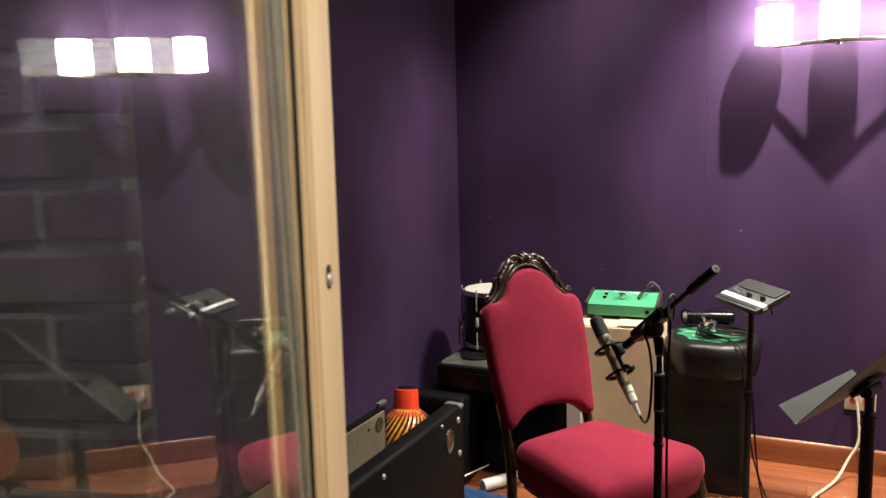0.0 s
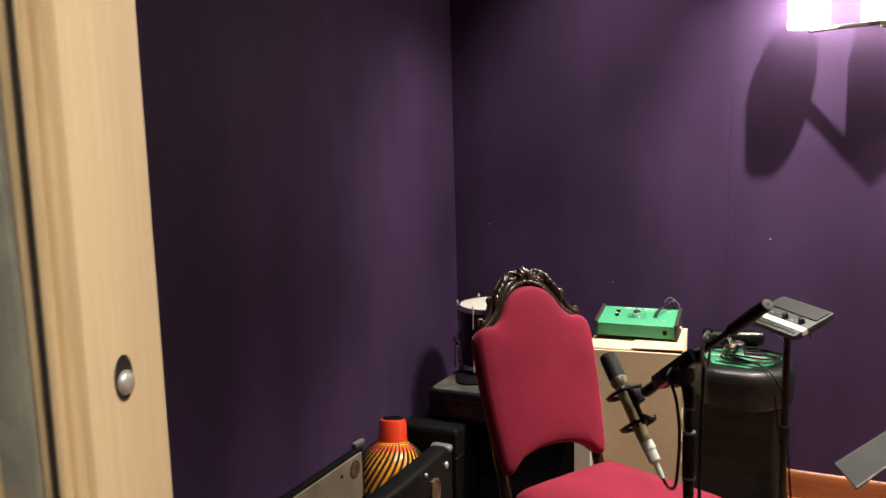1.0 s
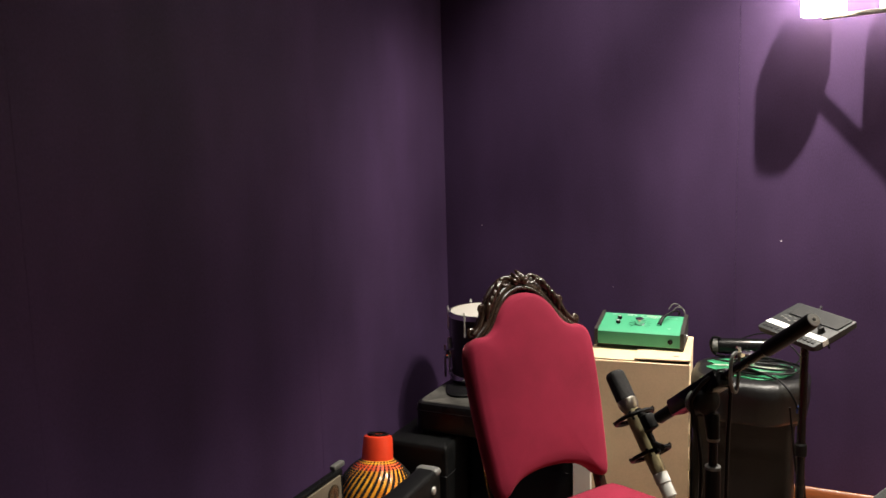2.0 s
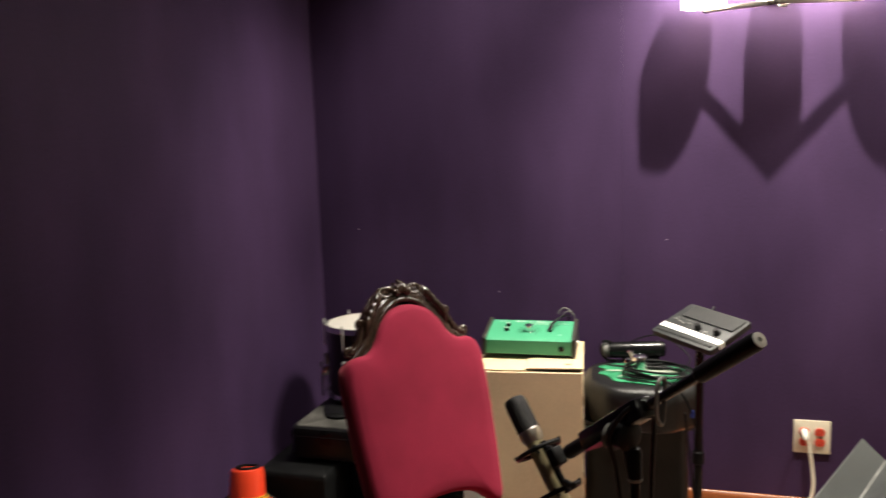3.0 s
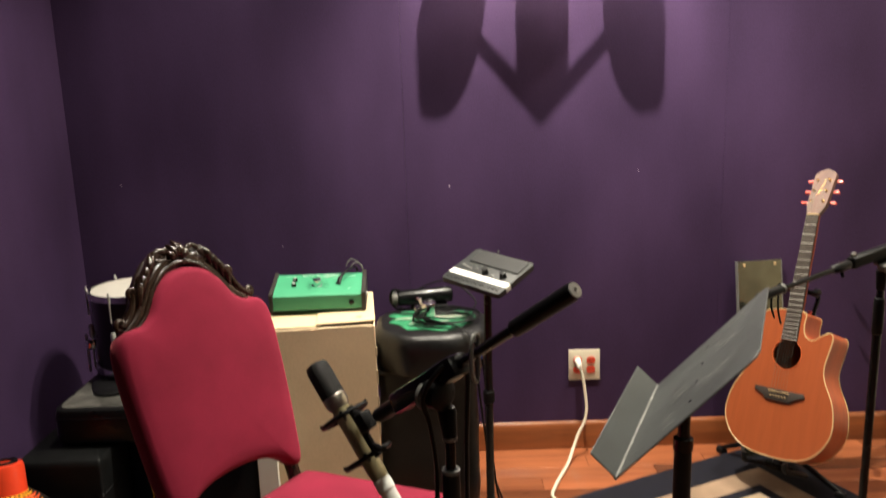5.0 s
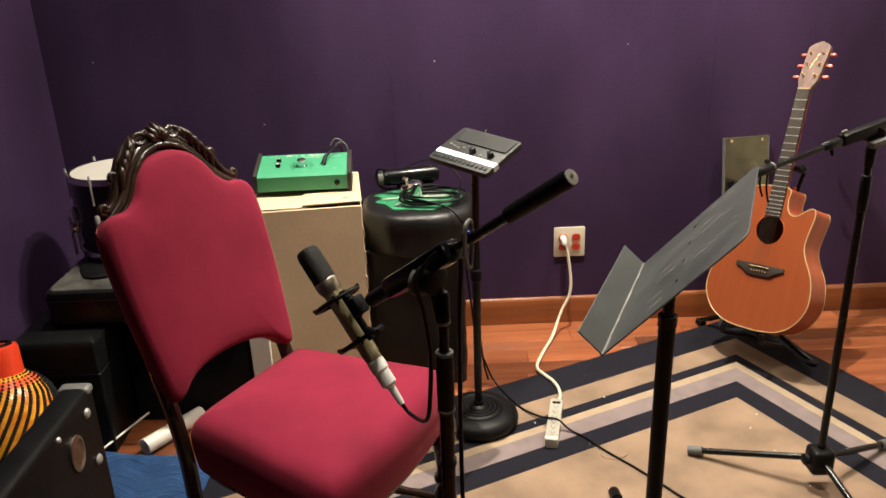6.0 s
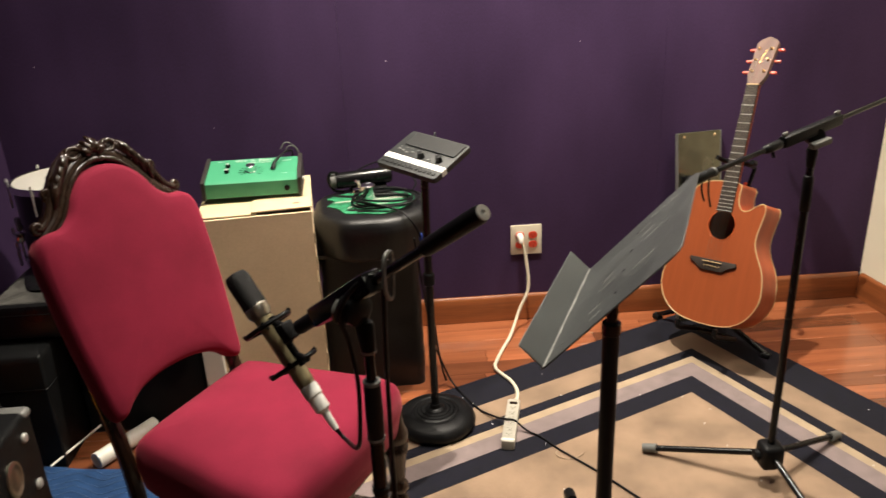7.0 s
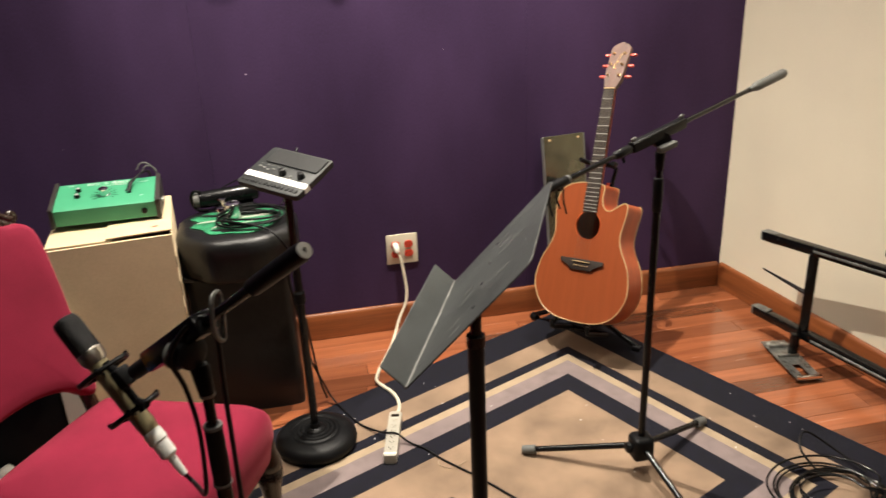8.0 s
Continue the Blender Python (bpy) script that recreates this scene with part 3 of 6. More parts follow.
# ---- music stand ----
def tripod(t, r, zc, n=3, turn=0.0, leg_r=0.011, rise=0.16, mat=None):
    for k in range(n):
        a = radians(turn) + 2 * math.pi * k / n
        d = Vector((math.cos(a), math.sin(a), 0))
        leg = part("leg", rod(d * 0.02 + Vector((0, 0, zc)), d * (r - 0.02) + Vector((0, 0, 0.020)), leg_r, 12), mat or M_BLACK, t)
        part("foot", rod(d * (r - 0.045) + Vector((0, 0, 0.027)), d * r + Vector((0, 0, 0.018)), leg_r * 1.55, 14), M_BLACKMATT, leg, "rubber foot")


def music_stand():
    bx, by = 1.838, -1.470
    t = thing("music_stand", pose(bx, by, 0.0), "dark grey metal music stand with a tilted desk", "music stand")
    part("pole", rod((0, 0, 0.10), (0, 0, 0.735), 0.0175, 20), M_BLACKMATT, t)
    part("collar", lathe([(0.0175, 0.712), (0.0195, 0.714), (0.0195, 0.738), (0.015, 0.741)], 20), M_BLACK, t)
    part("hub", lathe([(0.020, 0.06), (0.024, 0.065), (0.024, 0.15), (0.018, 0.16)], 18), M_BLACKMATT, t)
    tripod(t, 0.36, 0.12, 3, 89, 0.010)
    c = Vector((1.754 - bx, -1.451 - by, 0.757))
    yaw, tilt = radians(65.8), radians(48.9)
    e1 = Vector((math.cos(yaw), math.sin(yaw), 0))
    h = Vector((math.sin(yaw), -math.cos(yaw), 0))
    e2 = math.cos(tilt) * h + math.sin(tilt) * Vector((0, 0, 1))
    nn = -math.sin(tilt) * h + math.cos(tilt) * Vector((0, 0, 1))
    # desk frame: x along the fold, y up the desk, z out of its face
    m = Matrix((( e1.x, e2.x, nn.x, c.x), (e1.y, e2.y, nn.y, c.y), (e1.z, e2.z, nn.z, c.z), (0, 0, 0, 1)))
    L, H, lip = 0.455, 0.335, 0.060
    cor = 0.025
    outline = [(-L / 2, 0), (L / 2, 0), (L / 2, H - cor), (L / 2 - cor * 0.3, H - cor * 0.3), (L / 2 - cor, H), (-L / 2 + cor, H), (-L / 2 + cor * 0.3, H - cor * 0.3), (-L / 2, H - cor)]
    desk = part("desk", prism(outline, -0.003, 0.0, 0.0008, 1, m), M_GREYMETAL, t)
    part("lip", box(L, 0.003, lip, 0.001, 1, m @ Matrix.Translation((0, 0.0015, lip / 2))), M_GREYMETAL, t)
    part("fold", rod(m @ Vector((-L / 2, 0.001, 0.0)), m @ Vector((L / 2, 0.001, 0.0)), 0.0032, 8), M_GREYEDGE, t)
    rnd = random.Random(4)
    # long pale strokes up the desk, small drilled holes and short scuffs
    for i in range(9):
        x, y = -L / 2 + 0.045 + 0.046 * i, rnd.uniform(0.09, 0.24)
        part("scratch", box(0.0017, rnd.uniform(0.028, 0.06), 0.0004, 0, 1, m @ Matrix.Translation((x, y, 0.0004)) @ pose(0, 0, 0, 0, 0, rnd.uniform(-14, -4))), M_CHALK, desk)
    for i in range(18):
        x, y = rnd.uniform(-L / 2 + 0.03, L / 2 - 0.03), rnd.uniform(0.02, H - 0.03)
        part("scratch", box(rnd.uniform(0.006, 0.03), rnd.uniform(0.0006, 0.0014), 0.0004, 0, 1, m @ Matrix.Translation((x, y, 0.0004)) @ pose(0, 0, 0, 0, 0, rnd.uniform(0, 180))), M_GREYEDGE, desk)
    for x, y in ((-0.15, 0.17), (-0.05, 0.17), (0.05, 0.17), (0.15, 0.17)):
        part("drilled_hole", lathe([(0.0040, 0.0), (0.0040, 0.0005), (0.002, 0.0006)], 10, m @ Matrix.Translation((x, y, 0))), M_BLACK, desk)
    for k in range(4):
        part("scratch", box(0.018, 0.0014, 0.0004, 0, 1, m @ Matrix.Translation((0.175, 0.245 + 0.012 * k, 0.0004)) @ pose(0, 0, 0, 0, 0, 40 if k % 2 else -30)), M_GREYEDGE, desk)
    for x in (-0.12, -0.02, 0.10):
        part("scratch", box(0.05, 0.0004, 0.0016, 0, 1, m @ Matrix.Translation((x, -0.0003, 0.020 + 0.1 * abs(x)))), M_GREYEDGE, desk)
    for x, w in ((-0.19, 0.05), (-0.09, 0.02), (0.03, 0.06), (0.14, 0.03)):
        part("scratch", box(w, 0.003, 0.0005, 0, 1, m @ Matrix.Translation((x, 0.006, 0.0006))), M_CHALK, desk)
    part("bracket", box(0.10, 0.07, 0.016, 0.004, 2, m @ Matrix.Translation((0.02, 0.10, -0.014))), M_BLACKMATT, t)
    part("tilt_joint", rod(m @ Vector((-0.02, 0.10, -0.028)), m @ Vector((0.06, 0.10, -0.028)), 0.017, 16), M_BLACKMATT, t)
    part("neck", rod((0, 0, 0.715), tuple(m @ Vector((0.02, 0.10, -0.026))), 0.012, 14), M_BLACK, t)


music_stand()


# ---- microphone on a boom stand ----
def mic_stand():
    bx, by = 1.377, -1.985
    t = thing("boom_stand", pose(bx, by, 0), "black boom microphone stand beside the red chair", "microphone stand")
    part("lower_pole", rod((0, 0, 0.03), (0, 0, 0.875), 0.0098, 20), M_BLACK, t)
    part("grip", lathe([(0.0100, 0.862), (0.0112, 0.866), (0.0118, 0.90), (0.0116, 0.945), (0.0108, 0.955), (0.0065, 0.957)], 24), M_BLACKMATT, t)
    part("grip_ring", lathe([(0.0100, 0.950), (0.0120, 0.951), (0.0120, 0.955), (0.0100, 0.956)], 24), M_GREY, t)
    part("grip_ring", lathe([(0.0100, 0.866), (0.0122, 0.867), (0.0122, 0.870), (0.0100, 0.871)], 24), M_GREYEDGE, t)
    part("upper_pole", rod((0, 0, 0.95), (0, 0, 1.03), 0.0066, 18), M_BLACK, t)
    part("neck_sleeve", lathe([(0.0066, 0.997), (0.0092, 0.999), (0.0092, 1.035), (0.007, 1.04)], 20), M_BLACKMATT, t)
    part("neck_ring", lathe([(0.0090, 0.996), (0.0096, 0.997), (0.0096, 1.0), (0.0090, 1.001)], 20), M_GREYEDGE, t)
    part("cable_strap", lathe([(0.0098, 0.780), (0.0120, 0.781), (0.0120, 0.789), (0.0098, 0.790)], 20), M_BLACKMATT, t)
    part("base", lathe([(0.135, 0.0), (0.14, 0.008), (0.13, 0.02), (0.04, 0.034), (0.018, 0.04)], 40), M_BLACK, t)
    a, b = Vector((1.262 - bx, -1.862 - by, 0.968)), Vector((1.509 - bx, -2.130 - by, 1.225))
    d = (b - a).normalized()
    joint = a + d * ((Vector((0, 0, 1.06)) - a).dot(d))
    boom = part("boom", rod(a + d * 0.05, b - d * 0.10, 0.0062, 16), M_BLACK, t)
    part("counterweight", lathe([(0.0065, 0), (0.0098, 0.004), (0.0102, 0.02), (0.0102, 0.099), (0.0090, 0.105)], 24, frame_along(b - d * 0.105, b)), M_BLACKMATT, boom)
    part("end_cap", lathe([(0.0085, 0.105), (0.0085, 0.1065), (0.003, 0.107), (0.002, 0.105)], 24, frame_along(b - d * 0.105, b)), M_STEEL, boom)
    part("boom_sleeve", box(0.031, 0.028, 0.15, 0.005, 2, frame_along(joint - d * 0.09, joint) @ Matrix.Translation((0, 0, 0.06))), M_BLACK, t)
    part("clutch", lathe([(0.016, -0.013), (0.0205, -0.010), (0.0205, 0.010), (0.016, 0.013)], 28, pose(joint.x - 0.004, joint.y - 0.006, joint.z - 0.02, 90, 0, 44)), M_BLACKMATT, t)
    part("clutch_disc", lathe([(0.013, -0.020), (0.0200, -0.019), (0.0200, -0.013), (0.013, -0.012)], 28, pose(joint.x - 0.006, joint.y - 0.004, joint.z - 0.028, 90, 0, 44)), M_GREY, t)
    part("yoke", rod((0, 0, 1.0), tuple(joint - Vector((0.002, 0.003, 0.012))), 0.0095, 16), M_BLACKMATT, t)
    part("tip_collar", rod(a + d * 0.03, a + d * 0.085, 0.0105, 16), M_BLACKMATT, t)
    part("tip_ring", rod(a + d * 0.083, a + d * 0.089, 0.0118, 16), M_GREY, t)
    part("cable_tie", tube([joint + d * 0.075 + Vector(p) for p in ((0.005, 0.004, 0.020), (-0.003, -0.014, 0.022), (-0.004, -0.018, -0.016), (0.003, -0.004, -0.030))], 0.0026, 8, 5, None, None, True), M_GREYEDGE, t, "pale grey cable strap")

    # microphone with its shock mount
    top, tail = Vector((1.171, -1.770, 1.030)), Vector((1.311, -1.873, 0.811))
    ax = (tail - top).normalized()
    mm = thing("condenser_microphone", frame_along(top, tail), "worn champagne condenser microphone in a black shock mount", "microphone")
    part("grille", pillow(rrect(0.034, 0.031, 0.011), [(0.5, 0.006), (0.8, 0.0075), (0.95, 0.012), (1.0, 0.019), (1.0, 0.064)]), M_MESH, mm, "black mesh grille")
    part("grille_band", lathe([(0.0160, 0.062), (0.0186, 0.065), (0.0186, 0.075), (0.0150, 0.084)], 24), M_NICKEL, mm)
    part("body", lathe([(0.0142, 0.080), (0.0140, 0.110), (0.0140, 0.192), (0.0125, 0.204)], 24), M_MICBODY, mm)
    conn = part("connector", lathe([(0.0115, 0.203), (0.0135, 0.206), (0.0135, 0.222), (0.0120, 0.224), (0.0120, 0.246), (0.0075, 0.250)], 20), M_PADWHITE, mm, "white taped plug")
    part("strain_relief", lathe([(0.0065, 0.249), (0.0055, 0.272), (0.0045, 0.282)], 14), M_PADWHITE, conn)
    clip = Vector((1.262, -1.862, 0.968))
    inv = mm.matrix_world.inverted()
    for z in (0.098, 0.168):
        part("mount_ring", tube([(0.036 * math.cos(q), 0.036 * math.sin(q), z) for q in np.linspace(0, 2 * math.pi, 9)[:-1]], 0.0038, 8, 4, None, None, True), M_BLACKMATT, mm)
        for q in (45, 135, 225, 315):
            dd = Vector((math.cos(radians(q)), math.sin(radians(q)), 0))
            part("elastic", rod(dd * 0.0135 + Vector((0, 0, z + 0.004)), dd * 0.040 + Vector((0, 0, z - 0.004)), 0.0028, 8), M_BLACKMATT, mm)
    lc = inv @ clip
    sidev = Vector((lc.x, lc.y, 0)).normalized()
    part("mount_arm", rod(sidev * 0.032 + Vector((0, 0, 0.092)), sidev * 0.034 + Vector((0, 0, 0.176)), 0.0055, 10), M_BLACKMATT, mm)
    part("swivel", rod(sidev * 0.034 + Vector((0, 0, 0.134)), tuple(lc), 0.0075, 12), M_BLACKMATT, mm)
    for z in (0.105, 0.16):
        part("thumb_screw", rod(sidev * 0.038 + Vector((0, 0, z)), sidev * 0.062 + Vector((0, 0, z + 0.012)), 0.005, 10), M_BLACKMATT, mm)
    part("swivel_block", box(0.022, 0.020, 0.028, 0.004, 2, Matrix.Translation(lc * 0.85 + Vector((0, 0, 0.015)))), M_BLACKMATT, mm)
    # cable from the microphone up over the boom and down the pole
    j = joint + Vector((bx, by, 0))
    cable = thing("microphone_cable", pose(0, 0, 0), "thin dark microphone cable looped over the boom stand", "cable")
    w0 = mm.matrix_world @ Vector((0, 0, 0.280))
    part("cable", tube([w0, w0 + Vector((0.014, -0.010, -0.014)), (bx - 0.028, by + 0.026, 0.835), (bx - 0.021, by + 0.014, 0.88), (bx - 0.018, by + 0.008, 0.95), (bx - 0.024, by + 0.004, 1.01), j + Vector((-0.022, -0.018, -0.02)), j + Vector((0.004, -0.026, 0.022)),
                        j + Vector((0.032, -0.022, 0.02)), j + Vector((0.030, -0.010, -0.10)), j + Vector((0.028, -0.004, -0.35)), (bx + 0.026, by - 0.006, 0.45), (bx + 0.02, by - 0.03, 0.06),
                        (bx + 0.08, by - 0.18, 0.016), (bx + 0.30, by - 0.35, 0.015)], 0.0032, 8, 6), M_BLACKMATT, cable)


mic_stand()


# ---- guitar on its stand ----
def guitar():
    g = pose(2.447, -0.466, 0.155, 67.5, -5.3, -54)
    t = thing("acoustic_guitar", g, "orange-brown cutaway acoustic guitar leaning on a floor stand", "guitar")
    right = [(0.0, 0.018), (0.09, 0.025), (0.152, 0.057), (0.189, 0.115), (0.195, 0.17), (0.180, 0.235), (0.152, 0.285), (0.136, 0.325), (0.136, 0.365), (0.143, 0.41), (0.146, 0.445),
             (0.135, 0.462), (0.112, 0.452), (0.085, 0.432), (0.062, 0.432), (0.046, 0.452), (0.041, 0.485), (0.039, 0.519)]
    left = [(-0.02, 0.525), (-0.085, 0.518), (-0.128, 0.493), (-0.145, 0.447), (-0.142, 0.385), (-0.135, 0.335), (-0.148, 0.285), (-0.173, 0.235), (-0.189, 0.175), (-0.185, 0.117), (-0.149, 0.060), (-0.087, 0.026)]
    line = rounded(right + left, 4)
    depth = 0.105
    n = len(line)
    # soundboard with the sound hole cut through
    b = bmesh.new()
    hole_c, hole_r = Vector((0, 0.370, 0)), 0.050
    outer = [b.verts.new((x, y, 0.0)) for x, y in line]
    mid = [b.verts.new((hole_c.x + (x - hole_c.x) * 0.55, hole_c.y + (y - hole_c.y) * 0.55, 0.0006)) for x, y in line]
    inner = []
    for x, y in line:
        d = Vector((x, y, 0)) - hole_c
        d = d.normalized() * hole_r
        inner.append(b.verts.new((hole_c.x + d.x, hole_c.y + d.y, 0.0008)))
    low = [b.verts.new((v.co.x, v.co.y, -0.004)) for v in inner]
    for i in range(n):
        k = (i + 1) % n
        b.faces.new((outer[i], outer[k], mid[k], mid[i]))
        b.faces.new((mid[i], mid[k], inner[k], inner[i]))
        b.faces.new((inner[i], inner[k], low[k], low[i]))
    part("soundboard", b, M_GUITAR, t, "orange cedar top", 40)
    part("sides", loft([[(x, y, -0.001) for x, y in line], [(x, y, -depth) for x, y in line]], True, False), M_GSIDE, t, "red-brown mahogany sides", 40)
    part("back", prism(line, -depth - 0.003, -depth, 0.001, 1), M_GSIDE, t)
    part("binding", tube([(x, y, -0.0005) for x, y in line[::2]], 0.0021, 6, 2, None, None, True), M_BIND, t, "cream edge binding")
    part("binding", tube([(x, y, -depth) for x, y in line[::2]], 0.0020, 6, 2, None, None, True), M_BIND, t)
    part("rosette", loft([[(r * math.cos(a), 0.370 + r * math.sin(a), z) for a in np.linspace(0, 2 * math.pi, 41)[:-1]] for r, z in ((0.0505, 0.0012), (0.0505, 0.0018), (0.0535, 0.0018), (0.0535, 0.001))], True, False), M_GSIDE, t)
    # bridge with pins and saddle
    br = [(-0.090, 0.233), (-0.088, 0.246), (0.088, 0.246), (0.090, 0.233), (0.056, 0.222), (0.046, 0.209), (0.040, 0.206), (-0.040, 0.206), (-0.046, 0.209), (-0.056, 0.222)]
    bridge = part("bridge", prism(br, 0.001, 0.009, 0.002, 2), M_ROSEWOOD, t, "dark wooden bridge")
    part("saddle", box(0.074, 0.003, 0.006, 0.001, 1, at=(0, 0.237, 0.011)), M_BIND, bridge)
    for k in range(6):
        part("bridge_pin", lathe([(0.0018, 0.009), (0.0026, 0.011), (0.0015, 0.013)], 8, pose(-0.027 + 0.0108 * k, 0.222, 0)), M_BIND, bridge)
    # neck, fingerboard, frets
    neck = part("neck", loft([[(w * math.cos(a), y, -0.004 - dd * math.sin(a)) for a in np.linspace(0, math.pi, 9)] for y, w, dd in ((0.46, 0.0275, 0.026), (0.53, 0.0268, 0.021), (0.70, 0.0245, 0.019), (0.868, 0.0215, 0.018))]), M_GSIDE, t)
    part("fingerboard", loft([[(-w, y, 0.001), (w, y, 0.001), (w, y, 0.0065), (-w, y, 0.0065)] for y, w in ((0.418, 0.0282), (0.866, 0.0218))]), M_ROSEWOOD, neck, "", 20)
    for k in range(1, 21):
        y = 0.866 - 0.648 * (1 - 2 ** (-k / 12))
        if y < 0.42:
            break
        w = 0.0218 + (0.866 - y) / 0.448 * 0.0064
        part("fret", box(2 * w, 0.0022, 0.0018, 0.0005, 1, at=(0, y, 0.0072)), M_STEEL, neck)
    part("nut", box(0.0436, 0.005, 0.0085, 0.001, 1, at=(0, 0.8685, 0.0045)), M_BIND, neck)
    head = [(-0.0215, 0.0), (0.0215, 0.0), (0.028, 0.02), (0.036, 0.035), (0.036, 0.09), (0.038, 0.142), (0.0385, 0.156), (0.035, 0.164), (0.029, 0.165), (0.026, 0.172), (0.019, 0.175), (0.013, 0.174), (0.008, 0.180), (0.0, 0.182), (-0.008, 0.180), (-0.013, 0.174), (-0.019, 0.175), (-0.026, 0.172), (-0.029, 0.165), (-0.035, 0.164), (-0.0385, 0.156), (-0.038, 0.142), (-0.036, 0.09), (-0.036, 0.035), (-0.028, 0.02)]
    hm = Matrix.Translation((0, 0.871, 0.002)) @ pose(0, 0, 0, -13, 0, 0)
    hs = part("headstock", prism(head, -0.016, 0.0, 0.0015, 1, hm), M_HEAD, t, "pale rosewood headstock")
    for s in (-1, 1):
        for k in range(3):
            y = 0.048 + 0.043 * k
            peg = part("tuner", lathe([(0.0055, 0.0), (0.0055, 0.002), (0.0032, 0.003), (0.0032, 0.011), (0.002, 0.012)], 12, hm @ pose(s * 0.022, y, 0.0)), M_GOLD, hs)
            part("tuner_button", pillow(rrect(0.022, 0.0095, 0.0042), [(0.7, -0.006), (1, -0.004), (1, 0.004), (0.7, 0.006)], hm @ pose(s * 0.052, y, -0.012)), M_AMBER, peg, "red amber button")
            part("tuner_shaft", rod(hm @ Vector((s * 0.034, y, -0.012)), hm @ Vector((s * 0.044, y, -0.012)), 0.0022, 8), M_GOLD, peg)
    part("emblem", box(0.0045, 0.060, 0.0006, 0, 1, hm @ Matrix.Translation((0.0, 0.105, 0.0006)) @ pose(0, 0, 0, 0, 0, -14)), M_GOLD, hs)
    for k in range(6):
        f = k - 2.5
        s = -1 if k < 3 else 1
        idx = k if k < 3 else 5 - k
        tip = hm @ Vector((s * 0.019, 0.048 + 0.043 * idx, 0.007))
        part("string", tube([(f * 0.0107, 0.224, 0.010), (f * 0.0107, 0.237, 0.0145), (f * 0.0072, 0.868, 0.010), tip], 0.00035 + 0.0001 * (5 - k) / 2, 5, 1), M_STRING, t)
    part("strap_button", lathe([(0.004, 0), (0.004, 0.008), (0.007, 0.012), (0.007, 0.015)], 14, pose(0.020, 0.520, -0.06, -90, 0, 0)), M_AMBER, t)

    st = thing("guitar_stand", pose(2.52, -0.30, 0.0), "black tubular folding guitar stand under the guitar", "guitar stand")
    w = lambda p: st.matrix_world.inverted() @ (g @ Vector(p))
    o = Vector((2.52, -0.30, 0))
    for tipx, tipy in ((2.722, -0.468), (2.425, -0.082), (2.640, -0.135)):
        tip = Vector((tipx, tipy, 0.014)) - o
        leg = part("leg", rod((0.03, 0.035, 0.14), tip, 0.010, 12), M_BLACK, st)
        part("foot", rod(tip + Vector((0, 0, 0.003)) - tip.normalized() * 0.03, tip, 0.0145, 14), M_BLACKMATT, leg, "rubber foot")
    a, bq = w((-0.075, -0.018, -depth - 0.02)), w((0.075, -0.018, -depth - 0.02))
    part("spine", rod((0.03, 0.035, 0.12), w((0.0, 0.60, -depth - 0.03)), 0.0075, 12), M_BLACK, st)
    part("cross_tube", rod(a, bq, 0.010, 12), M_BLACK, st)
    part("brace", rod((0.03, 0.035, 0.14), (a + bq) / 2, 0.010, 12), M_BLACK, st)
    for s in (-0.075, 0.075):
        part("cradle_arm", tube([w((s, -0.018, -depth - 0.02)), w((s, -0.016, -0.04)), w((s, -0.014, 0.012)), w((s, 0.012, 0.020))], 0.0085, 10, 4), M_BLACKMATT, st, "foam-sleeved cradle arm")
    part("neck_yoke", tube([w((-0.068, 0.605, 0.012)), w((-0.055, 0.60, -0.03)), w((0.0, 0.60, -0.05)), w((0.055, 0.60, -0.03)), w((0.062, 0.60, 0.004))], 0.0085, 10, 4), M_BLACKMATT, st)
    part("yoke_stem", rod(w((0.0, 0.60, -depth - 0.03)), w((0.0, 0.60, -0.05)), 0.006, 10), M_BLACKMATT, st)


guitar()


